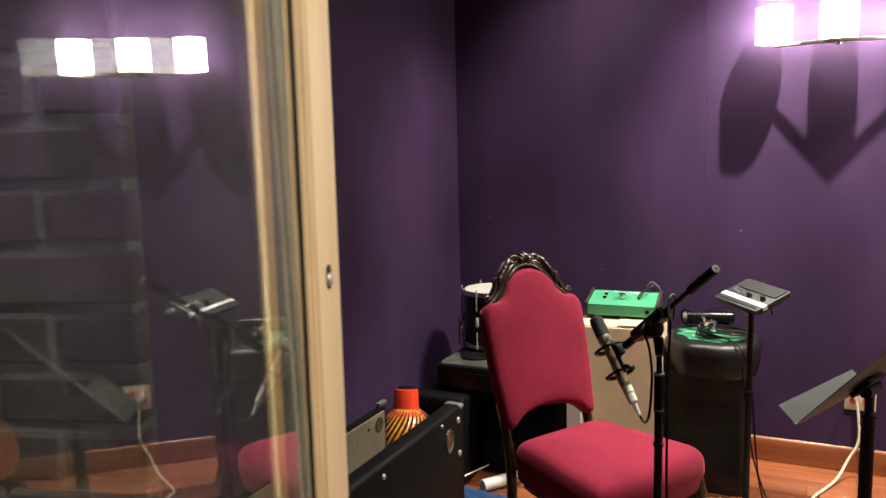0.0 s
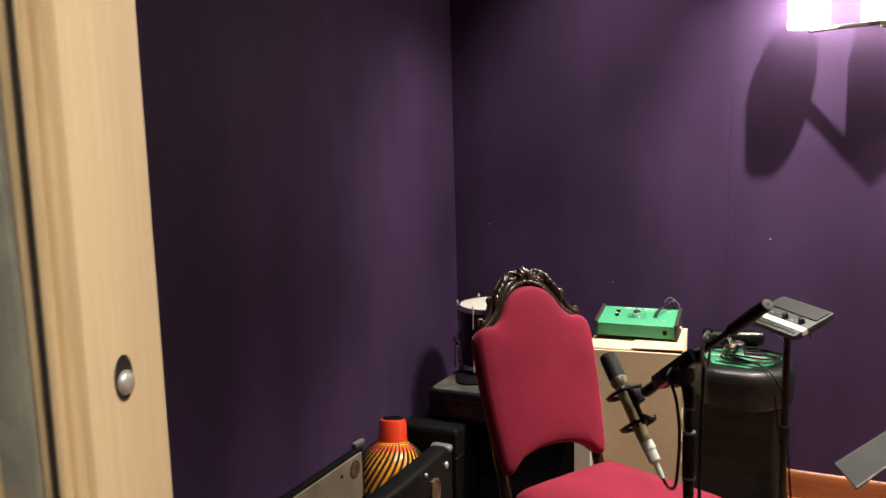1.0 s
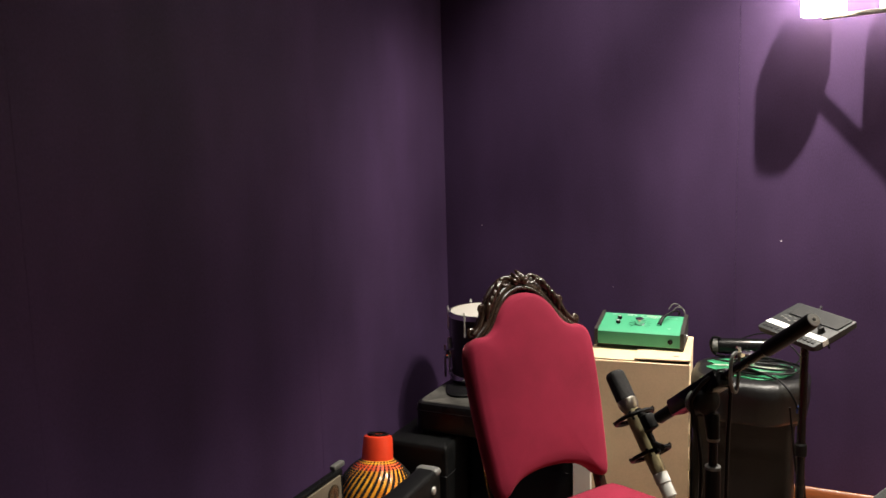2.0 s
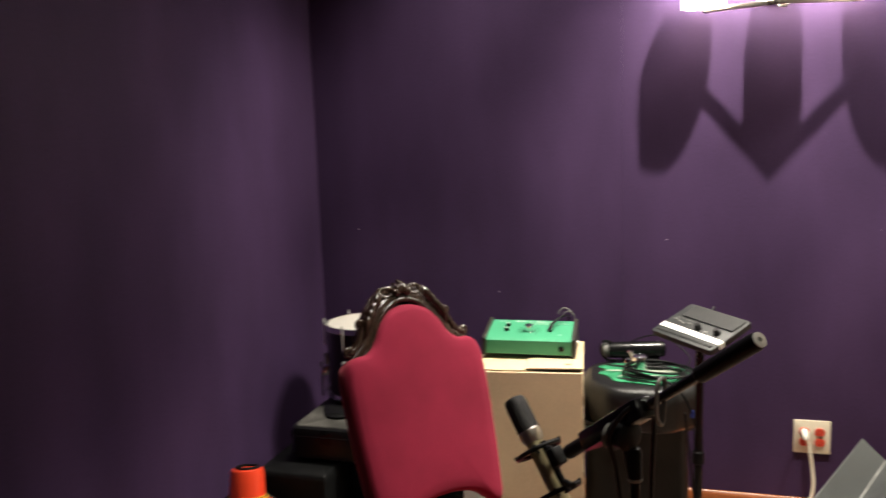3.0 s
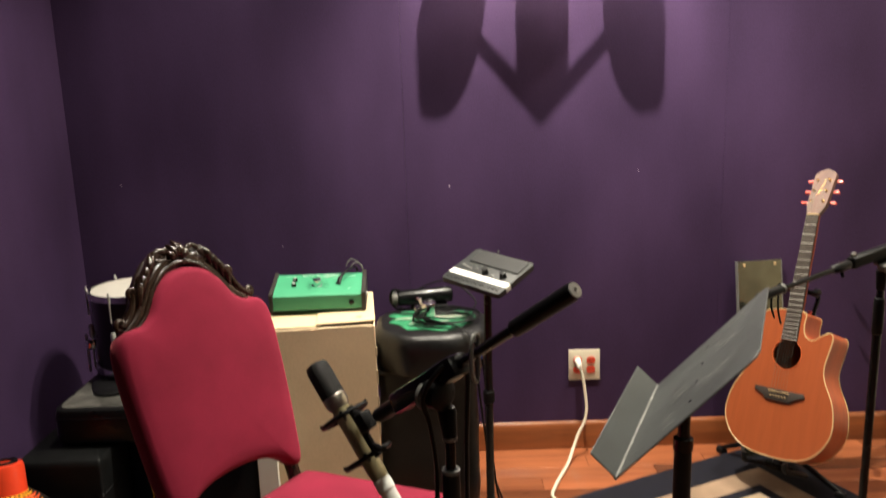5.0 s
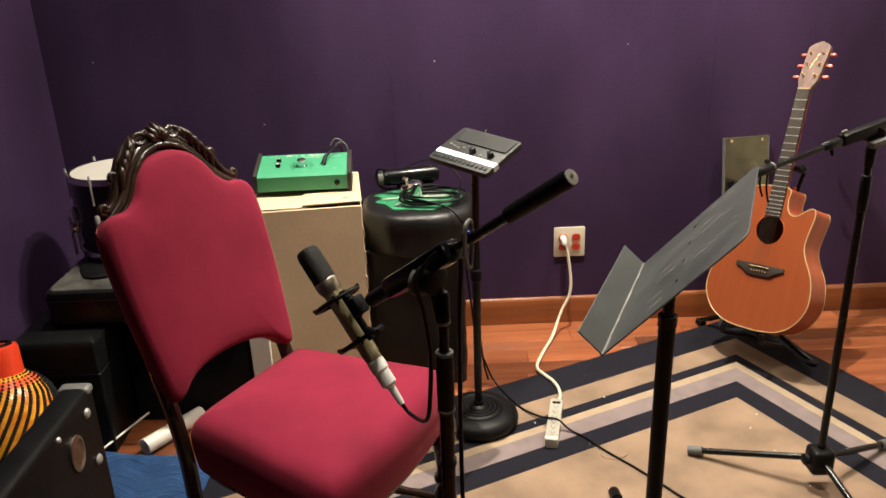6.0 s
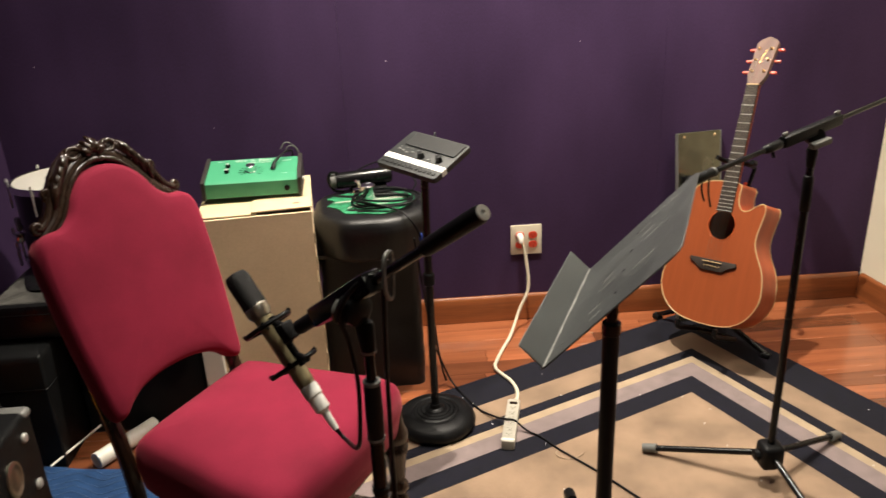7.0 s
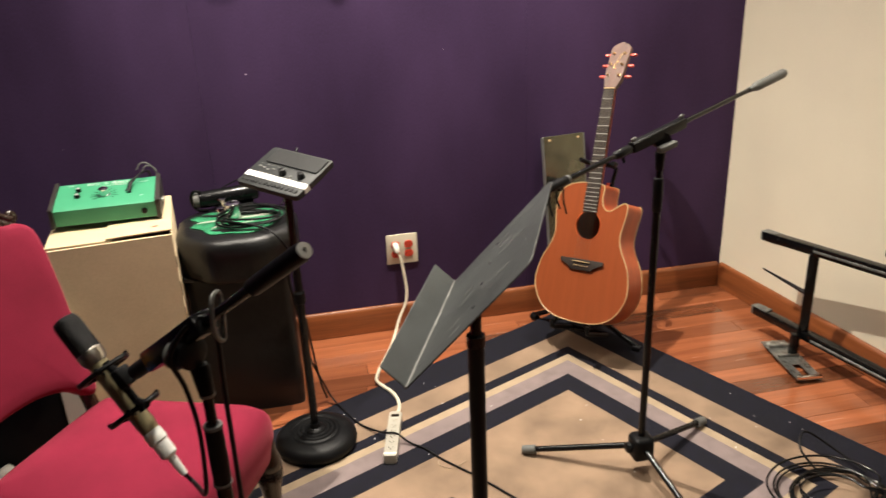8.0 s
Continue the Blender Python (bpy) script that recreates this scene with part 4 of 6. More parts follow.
# ---- second microphone stand, no microphone ----
def tripod_boom():
    bx, by = 2.41, -1.112
    t = thing("tripod_stand", pose(bx, by, 0.0), "black tripod boom stand without a microphone, on the rug", "microphone stand")
    part("lower_pole", rod((0, 0, 0.06), (0, 0, 0.83), 0.0100, 18), M_BLACK, t)
    part("grip", lathe([(0.0102, 0.818), (0.0122, 0.821), (0.0128, 0.86), (0.0126, 0.895), (0.0112, 0.907), (0.0082, 0.909)], 20), M_BLACKMATT, t)
    part("upper_pole", rod((0, 0, 0.90), (0, 0, 0.985), 0.0085, 16), M_BLACK, t)
    part("neck_collar", lathe([(0.0086, 0.928), (0.0102, 0.931), (0.0118, 0.955), (0.0135, 0.972), (0.010, 0.978)], 18), M_BLACKMATT, t)
    part("hub", box(0.062, 0.062, 0.075, 0.014, 3, at=(0, 0, 0.098)), M_BLACKMATT, t)
    part("hub_knob", lathe([(0.010, 0), (0.016, 0.004), (0.016, 0.014), (0.010, 0.018)], 10, pose(-0.03, 0.0, 0.10, 0, -90, 0)), M_BLACKMATT, t)
    for px, py in ((2.112, -0.945), (2.700, -0.955), (2.452, -1.44)):
        d = Vector((px - bx, py - by, 0))
        tip = d + Vector((0, 0, 0.024))
        leg = part("leg", rod(d.normalized() * 0.02 + Vector((0, 0, 0.098)), tip, 0.0092, 14), M_BLACK, t)
        e = (tip - Vector((0, 0, 0.098))).normalized()
        part("foot", rod(tip - e * 0.035, tip + e * 0.006, 0.0145, 16, None, 0.0135), M_GREY, leg, "grey rubber foot")
    az, el = radians(28.3), radians(6.3)
    d = Vector((math.cos(az) * math.cos(el), math.sin(az) * math.cos(el), math.sin(el)))
    p = Vector((0, 0, 1.022))
    part("boom", rod(p - d * 0.37, p + d * 0.43, 0.0062, 14), M_BLACK, t)
    part("boom_sleeve", box(0.022, 0.027, 0.215, 0.005, 2, frame_along(p - d * 0.122, p) @ Matrix.Translation((0, 0, 0.1075))), M_BLACKMATT, t)
    part("counterweight", lathe([(0.0070, -0.03), (0.0078, -0.028), (0.0082, -0.004), (0.0118, 0.004), (0.0132, 0.012), (0.0132, 0.150), (0.0118, 0.156)], 20, frame_along(p + d * 0.43, p + d)), M_GREY, t, "grey rubber grip")
    part("clamp", rod(p + Vector((0.0, -0.012, -0.018)), p + Vector((0.0, 0.014, -0.018)), 0.021, 20), M_BLACKMATT, t)
    part("wing_knob", box(0.058, 0.020, 0.016, 0.005, 2, pose(0.006, -0.020, 0.992, 0, -10, 20)), M_GREY, t)
    part("stem", rod((0, 0, 0.975), p - Vector((0, 0, 0.012)), 0.010, 14), M_BLACKMATT, t)
    part("tip_clutch", lathe([(0.0065, 0), (0.0098, 0.004), (0.0110, 0.02), (0.0110, 0.054), (0.0085, 0.058)], 18, frame_along(p - d * 0.185, p)), M_BLACKMATT, t)
    for k in (-0.112, 0.082):
        part("lever_tab", box(0.006, 0.010, 0.018, 0.002, 1, frame_along(p + d * k, p + d) @ Matrix.Translation((0, 0.018, 0))), M_GREYEDGE, t)
    part("clutch_screw", rod(p - d * 0.155 + Vector((0, 0, -0.008)), p - d * 0.155 + Vector((0.003, -0.006, -0.024)), 0.0040, 10), M_BLACKMATT, t)
    q = p - d * 0.385
    part("end_grip", lathe([(0.0066, 0.0), (0.0092, 0.003), (0.0102, 0.03), (0.0098, 0.075), (0.0072, 0.082)], 18, frame_along(q - d * 0.045, p)), M_BLACKMATT, t)
    part("end_ring", rod(q + d * 0.030, q + d * 0.036, 0.0108, 16), M_GREY, t)
    part("clip_jaw", tube([q - d * 0.045, q - d * 0.058 + Vector((0, 0, -0.010)), q - d * 0.052 + Vector((0.0, -0.006, -0.026)), q - d * 0.038 + Vector((0.004, 0, -0.032))], 0.0055, 8, 4), M_BLACKMATT, t)
    for k, drop in ((0.0, 0.055), (0.022, 0.075)):
        part("hanging_wire", tube([q + d * k, q + d * (k - 0.006) + Vector((0.002, -0.006, -drop * 0.5)), q + d * (k + 0.004) + Vector((0.004, -0.004, -drop))], 0.0022, 6, 4), M_BLACKMATT, t)



tripod_boom()


# ---- drum pad on a round-based stand ----
def drum_pad():
    bx, by = 1.495, -0.722
    t = thing("pad_stand", pose(bx, by, 0.010), "black stand with a heavy round ridged base", "stand")
    base = [(0.116, 0.0), (0.124, 0.006), (0.1285, 0.016), (0.1300, 0.027), (0.1275, 0.039), (0.121, 0.050), (0.112, 0.058), (0.101, 0.0635), (0.089, 0.067), (0.078, 0.069), (0.074, 0.066), (0.071, 0.070), (0.064, 0.071), (0.061, 0.067), (0.058, 0.072), (0.050, 0.073), (0.047, 0.069), (0.044, 0.074), (0.036, 0.075), (0.033, 0.071), (0.030, 0.078), (0.018, 0.084), (0.016, 0.10)]
    base = [(r * 0.985, z * 0.80) for r, z in base]
    part("base", lathe(base, 56), M_BLACKMATT, t, "ridged black cast base", 42)
    part("pole", rod((0, 0, 0.07), (0, -0.008, 0.60), 0.0125, 18), M_BLACK, t)
    part("collar", lathe([(0.013, 0.50), (0.017, 0.503), (0.017, 0.535), (0.013, 0.54)], 18, pose(0, -0.007, 0)), M_BLACKMATT, t)
    part("inner_pole", rod((0, -0.008, 0.58), (0.002, -0.018, 0.868), 0.0115, 18), M_BLACK, t)
    part("top_plate", box(0.09, 0.07, 0.008, 0.002, 1, pose(1.497 - bx, -0.740 - by, 0.878, 20, 5, -43.4)), M_BLACKMATT, t)
    d = thing("drum_machine", pose(1.497, -0.740, 0.916, 20.0, 5.0, -43.4), "dark grey electronic drum pad with white tape, on its stand", "drum machine")
    W, D = 0.212, 0.166
    part("case", prism(rrect(W, D, 0.008), -0.016, 0.0, 0.002, 2), M_PADGREY, d)
    part("underside", prism(rrect(W * 0.86, D * 0.80, 0.012), -0.031, -0.0155, 0.004, 2), M_BLACKMATT, d)
    part("rubber_pad", prism(rrect(0.178, 0.058, 0.004), 0.0005, 0.004, 0.001, 1, pose(0.008, 0.046, 0)), M_PADDARK, d)
    part("tape_strip", box(W * 0.985, 0.020, 0.001, 0, 1, at=(0.0, -0.040, 0.0008)), M_PADWHITE, d, "white tape label strip")
    part("tape_end", box(0.001, 0.020, 0.015, 0, 1, at=(W / 2 + 0.0006, -0.040, -0.0075)), M_PADWHITE, d)
    for k in range(13):
        part("step_button", box(0.010, 0.012, 0.004, 0.0015, 1, at=(-0.092 + 0.0152 * k, -0.066, 0.001)), M_PADDARK, d)
    for x, y, r in ((0.004, -0.014, 0.0095), (0.066, -0.010, 0.0095)):
        part("knob", lathe([(r * 1.15, 0.0), (r * 1.1, 0.004), (r, 0.005), (r * 0.9, 0.016), (r * 0.5, 0.0175)], 18, pose(x, y, 0)), M_BLACKMATT, d)
    for x, y in ((-0.085, -0.004), (-0.068, -0.008), (-0.052, -0.012), (-0.034, -0.006), (0.034, -0.018)):
        part("small_button", box(0.010, 0.006, 0.003, 0.001, 1, at=(x, y, 0.001)), M_GREYEDGE, d)
    for k in range(5):
        part("print_mark", box(0.012, 0.0016, 0.0003, 0, 1, at=(-0.086 + 0.02 * k, 0.008, 0.0004)), M_GREYEDGE, d)
    part("cable_end", tube([(-0.035, D / 2 - 0.002, -0.012), (-0.04, D / 2 + 0.02, -0.006), (-0.055, D / 2 + 0.03, -0.03), (-0.05, D / 2 + 0.03, -0.16)], 0.003, 8, 5), M_BLACKMATT, d)


drum_pad()


# ---- padded stool with things on it ----
def stool():
    cx, cy = 1.325, -0.368
    t = thing("padded_stool", pose(cx, cy, 0), "black vinyl padded stool with a worn green top", "stool")
    # a soft, creased box with a ledge, and a thick cushion with wide cut corners on it
    rings = []
    plan = rrect(0.335, 0.285, 0.030, 6)
    for f in np.linspace(0, 1, 27):
        wide = 1.0 + 0.012 * math.sin(6 * f + 0.4) - (0.02 if f > 0.98 else 0.0)
        rings.append([(x * wide - 0.018, y * wide + 0.052, 0.522 * f) for x, y in plan])
    b = loft(rings)
    for v in b.verts:
        k = noise.noise(Vector((v.co.x * 9, v.co.y * 9, v.co.z * 14))) + 0.5 * noise.noise(v.co * 38)
        v.co += Vector((v.co.x, v.co.y - 0.05, 0)).normalized() * 0.006 * k
    part("body", b, M_LEATHER, t, "soft creased black vinyl body", 70)
    part("ledge", tube([(x * 1.03 - 0.018, y * 1.03 + 0.052, 0.512 + 0.003 * noise.noise(Vector((x * 30, y * 30, 0)))) for x, y in plan], 0.009, 8, 2, None, None, True), M_LEATHER, t)
    hx, hy, cc = 0.192, 0.195, 0.100
    ends = [(hx, -hy + cc), (hx, hy - cc), (hx - cc, hy), (-hx + cc, hy), (-hx, hy - cc), (-hx, -hy + cc), (-hx + cc, -hy), (hx - cc, -hy)]
    octagon = []
    for (xa, ya), (xb, yb) in zip(ends, ends[1:] + ends[:1]):
        for f in (0.16, 0.33, 0.5, 0.67, 0.84):
            octagon.append((xa + (xb - xa) * f, ya + (yb - ya) * f))
    b = pillow(octagon, [(0.86, 0.520), (0.93, 0.522), (0.955, 0.534), (0.972, 0.556), (0.988, 0.582), (0.998, 0.606), (0.998, 0.622), (0.985, 0.637), (0.962, 0.648), (0.93, 0.656), (0.88, 0.661), (0.78, 0.6635), (0.6, 0.664), (0.1, 0.665)])
    for v in b.verts:
        if v.co.z < 0.658:
            v.co += Vector((v.co.x, v.co.y, 0)).normalized() * 0.005 * (noise.noise(v.co * 12) + 0.5 * noise.noise(v.co * 40))
    part("cushion", b, M_LEATHER, t, "thick black vinyl cushion with cut corners", 60)
    patch = rounded([(0.148, -0.005), (0.132, 0.060), (0.06, 0.085), (-0.01, 0.075), (-0.085, 0.092), (-0.148, 0.045), (-0.118, 0.010), (-0.142, -0.035), (-0.105, -0.066), (-0.078, -0.118), (-0.02, -0.124), (0.04, -0.140), (0.085, -0.112), (0.118, -0.070)], 3)
    part("green_patch", prism(patch, 0.6635, 0.6675, 0.001, 1), M_GREENFOAM, t, "worn green top patch")
    for px, py, pl, pw, pa, worn in ((0.045, 0.012, 0.20, 0.026, 6, True), (-0.070, 0.000, 0.11, 0.014, 10, True), (0.010, 0.048, 0.16, 0.030, -4, False), (-0.085, 0.055, 0.10, 0.022, -14, False), (-0.03, -0.100, 0.10, 0.022, -12, False),
                                     (0.085, -0.060, 0.07, 0.014, 30, False), (-0.055, -0.052, 0.06, 0.010, 50, True), (0.02, -0.118, 0.13, 0.012, -4, False), (0.110, 0.046, 0.05, 0.022, 40, False), (0.02, -0.045, 0.09, 0.008, 14, True)):
        part("worn_streak", prism(rounded([(-pl / 2, 0), (-pl / 4, pw / 2), (pl / 5, pw * 0.35), (pl / 2, 0.002), (pl / 4, -pw / 2), (-pl / 5, -pw * 0.3)], 3), 0.6672, 0.6690, 0, 1, pose(px, py, 0, 0, 0, pa)), M_BARE if worn else M_LEATHER, t)
    z = 0.668
    # black cylinder with a pale end
    c = thing("black_canister", pose(1.300, -0.222, z + 0.034), "black cylindrical canister lying on the stool", "canister")
    a, b = Vector((-0.098, -0.014, 0.0)), Vector((0.112, 0.024, 0.004))
    part("barrel", lathe([(0.022, 0), (0.027, 0.004), (0.0285, 0.02), (0.0285, 0.18), (0.026, 0.195), (0.018, 0.20)], 24, frame_along(a, b)), M_BLACK, c)
    part("end_bracket", lathe([(0.010, -0.020), (0.024, -0.016), (0.026, 0.0), (0.020, 0.004)], 20, frame_along(a, b)), M_GREY, c, "pale scuffed end cap")
    part("strap", tube([a + Vector((0.012, -0.006, 0.030)), a + Vector((-0.012, -0.012, 0.034)), a + Vector((-0.022, -0.014, 0.006)), a + Vector((-0.006, -0.018, -0.026)), a + Vector((0.03, -0.024, -0.030))], 0.0048, 8, 5), M_BLACK, c)
    part("saddle", box(0.13, 0.045, 0.012, 0.004, 2, at=(0.015, 0.0, -0.0315)), M_BLACKMATT, c)
    k = thing("metal_clamp", pose(1.316, -0.352, z), "small chrome clamp lying among cables on the stool", "clamp")
    part("block", lathe([(0.023, 0.0), (0.026, 0.003), (0.026, 0.046), (0.018, 0.051), (0.010, 0.051), (0.010, 0.038)], 18, pose(0, 0, 0.002)), M_CHROME, k)
    part("jaw", box(0.040, 0.032, 0.028, 0.004, 2, at=(-0.028, 0.006, 0.024)), M_CHROME, k)
    part("screw", rod((-0.022, 0.006, 0.03), (-0.030, 0.014, 0.058), 0.0045, 10), M_CHROME, k)
    part("wing", box(0.022, 0.005, 0.011, 0.002, 1, pose(-0.031, 0.015, 0.058, 0, 20, 30)), M_CHROME, k)
    cab = thing("coiled_cable", pose(1.376, -0.405, z), "black cable coiled on the green stool top", "cable")
    pts = []
    for i in range(60):
        q = i / 59
        an = q * 2 * math.pi * 4.3 + 2.2
        r = 0.082 + 0.014 * math.sin(an * 0.7 + 1) - 0.004 * q
        pts.append((r * 1.18 * math.cos(an), r * 0.86 * math.sin(an), 0.006 + 0.020 * q + 0.004 * math.sin(an * 1.7)))
    pts += [(0.035, -0.105, 0.010), (0.075, -0.140, -0.012), (0.105, -0.140, -0.072), (0.118, -0.128, -0.16), (0.130, -0.115, -0.32), (0.150, -0.085, -0.55), (0.17, -0.06, -0.655)]
    part("cable", tube(pts, 0.0036, 8, 3), M_BLACKMATT, cab)
    part("blue_tag", box(0.010, 0.008, 0.026, 0.002, 1, at=(0.106, -0.139, -0.076)), material("blue_tape", (0.02, 0.06, 0.42), 0.4), cab)
    c2 = thing("loose_wire", pose(1.33, -0.24, z), "thin black wire arched behind the canister", "wire")
    part("wire", tube([(-0.12, 0.02, 0.01), (-0.05, 0.05, 0.055), (0.03, 0.06, 0.080), (0.10, 0.045, 0.06), (0.15, 0.0, 0.02), (0.14, -0.05, 0.006)], 0.0028, 8, 6), M_BLACKMATT, c2)


stool()


# ---- cardboard box with the green effects unit ----
def carton():
    t = thing("cardboard_box", pose(0.964, -0.422, 0, 0, 0, 6), "plain brown cardboard box with folded top flaps", "box")
    W, D, H = 0.343, 0.368, 0.718
    w = 0.005
    part("front", box(W, w, H, 0.002, 1, at=(0, -D / 2, H / 2)), M_CARD, t)
    part("rear", box(W, w, H, 0.002, 1, at=(0, D / 2, H / 2)), M_CARD, t)
    for s in (-1, 1):
        part("side", box(w, D - w, H, 0.0015, 1, at=(s * (W / 2 - w / 2), 0, H / 2)), M_CARD, t)
    part("base", box(W - 2 * w, D - 2 * w, 0.005, 0, 1, at=(0, 0, 0.005)), M_CARD, t)
    part("flap", box(0.176, D * 0.98, 0.005, 0.001, 1, pose(-0.083, 0.0, H + 0.003, 0, 0.6, 0)), M_CARDIN, t, "pale folded flap")
    part("flap", box(0.182, D * 0.98, 0.005, 0.001, 1, pose(0.082, 0.0, H + 0.008, -0.8, -0.7, 0)), M_CARDIN, t, "pale folded flap")
    # crushed corner edge
    rnd = random.Random(11)
    for i in range(7):
        part("crease", box(0.004, 0.010, rnd.uniform(0.03, 0.06), 0.0015, 1, pose(W / 2 - 0.001, -D / 2 - 0.001, 0.12 + 0.085 * i, 0, 0, 45)), M_CARDIN, t)
    part("tape_mark", box(0.018, 0.010, 0.0008, 0, 1, pose(0.125, -D / 2 + 0.05, H + 0.0135, -1.0, -1.2, 4)), material("red_print", (0.42, 0.06, 0.04), 0.7), t)


carton()


def effects_unit():
    t = thing("effects_unit", pose(0.958, -0.398, 0.737, 0, 0.5, 3.5), "green metal effects unit with dark end cheeks", "effects unit")
    W, D, H0, H1 = 0.285, 0.165, 0.054, 0.082
    y0, y1 = -D / 2, D / 2
    prof = [(y0, 0.004), (y1, 0.004), (y1, H1), (y0 + 0.012, H0 + 0.002), (y0, H0 - 0.004)]
    case = part("case", loft([[(-W / 2, y, z) for y, z in prof], [(W / 2, y, z) for y, z in prof]]), M_GREEN, t, "", 20)
    ck = [(y0 - 0.008, 0.0), (y1 + 0.006, 0.0), (y1 + 0.006, H1 + 0.008), (y0 - 0.008, H0 + 0.004)]
    for s in (-1, 1):
        x = s * W / 2
        part("cheek", loft([[(x - 0.001, y, z) for y, z in ck], [(x + s * 0.012, y, z) for y, z in ck]]), M_CHEEK, t, "dark brown end cheek", 20)
    slope = math.degrees(math.atan2(H1 - H0, D - 0.012))
    top = Matrix.Translation((0, 0.006, (H0 + H1) / 2 + 0.0015)) @ pose(0, 0, 0, slope, 0, 0)
    for x, y in ((-0.082, 0.022), (-0.082, -0.018)):
        knob = part("small_knob", lathe([(0.008, 0.0), (0.008, 0.008), (0.006, 0.011)], 16, top @ pose(x, y, 0)), M_BLACK, t)
        part("knob_cap", lathe([(0.0055, 0.0108), (0.005, 0.0125), (0.002, 0.013)], 14, top @ pose(x, y, 0)), M_STEEL, knob)
    part("large_knob", lathe([(0.018, 0.0), (0.018, 0.002), (0.0155, 0.003), (0.0145, 0.021), (0.010, 0.0235)], 28, top @ pose(-0.006, -0.016, 0)), M_CHROME, t, "chrome dial knob")
    for k in range(11):
        a = radians(-40 + 26 * k)
        part("dial_tick", box(0.018, 0.0014, 0.0004, 0, 1, top @ pose(-0.006 + 0.031 * math.cos(a), -0.016 + 0.031 * math.sin(a), 0.0006, 0, 0, math.degrees(a))), M_BLACK, t)
    for x, y, w, h, a in ((-0.047, 0.066, 0.030, 0.0022, 4), (-0.050, 0.058, 0.022, 0.0018, -6), (-0.028, 0.060, 0.010, 0.0022, 60), (-0.008, 0.065, 0.012, 0.0022, -20), (-0.006, 0.057, 0.012, 0.0018, 12), (0.016, 0.064, 0.016, 0.0022, 40),
                          (0.032, 0.062, 0.030, 0.0022, 3), (0.034, 0.055, 0.038, 0.0016, 0), (0.056, 0.061, 0.012, 0.0020, -35), (0.018, 0.044, 0.075, 0.0013, 0), (-0.105, 0.062, 0.020, 0.0012, 0), (0.105, 0.048, 0.030, 0.0014, 0), (0.100, -0.045, 0.012, 0.0012, 0)):
        part("print_bar", box(w, h, 0.0004, 0, 1, top @ pose(x, y, 0.0005, 0, 0, a)), M_PADWHITE, case)
    part("switch_nut", lathe([(0.008, 0.0), (0.008, 0.004), (0.004, 0.005), (0.003, 0.014)], 12, top @ pose(0.062, -0.010, 0)), M_CHROME, t)
    plug = top @ Vector((0.068, 0.0, 0.012))
    part("jack_plug", tube([plug + Vector((-0.004, -0.016, -0.012)), plug + Vector((0.002, 0.002, 0.006)), plug + Vector((0.014, 0.026, 0.014))], lambda q: 0.0075 - 0.0030 * q, 10, 4), M_BLACKMATT, t)
    part("lead", tube([plug + Vector((0.013, 0.025, 0.014)), plug + Vector((0.030, 0.052, 0.022)), plug + Vector((0.048, 0.085, 0.020)), plug + Vector((0.052, 0.115, 0.0)), plug + Vector((0.05, 0.135, -0.09))], 0.0032, 8, 5), M_BLACKMATT, t)
    for dx, rise in ((0.0, 0.0), (0.012, -0.012)):
        part("lead", tube([plug + Vector((0.015 + dx, 0.105, 0.020 + rise)), plug + Vector((0.030 + dx, 0.112, 0.040 + rise)), plug + Vector((0.052 + dx, 0.115, 0.034 + rise)), plug + Vector((0.072, 0.112, 0.004)), plug + Vector((0.074, 0.108, -0.07))], 0.0022, 8, 5), M_GREY, t, "pale grey lead")
    part("front_jack", lathe([(0.009, 0.0), (0.009, 0.004), (0.005, 0.005), (0.004, 0.002)], 18, pose(0.108, y0 - 0.0005, 0.026, 90, 0, 0)), M_BLACK, t)
    part("side_screw", lathe([(0.006, 0.0), (0.006, 0.005), (0.003, 0.006)], 12, pose(W / 2 + 0.012, 0.0, 0.030, 0, 90, 0)), M_STEEL, t)


effects_unit()


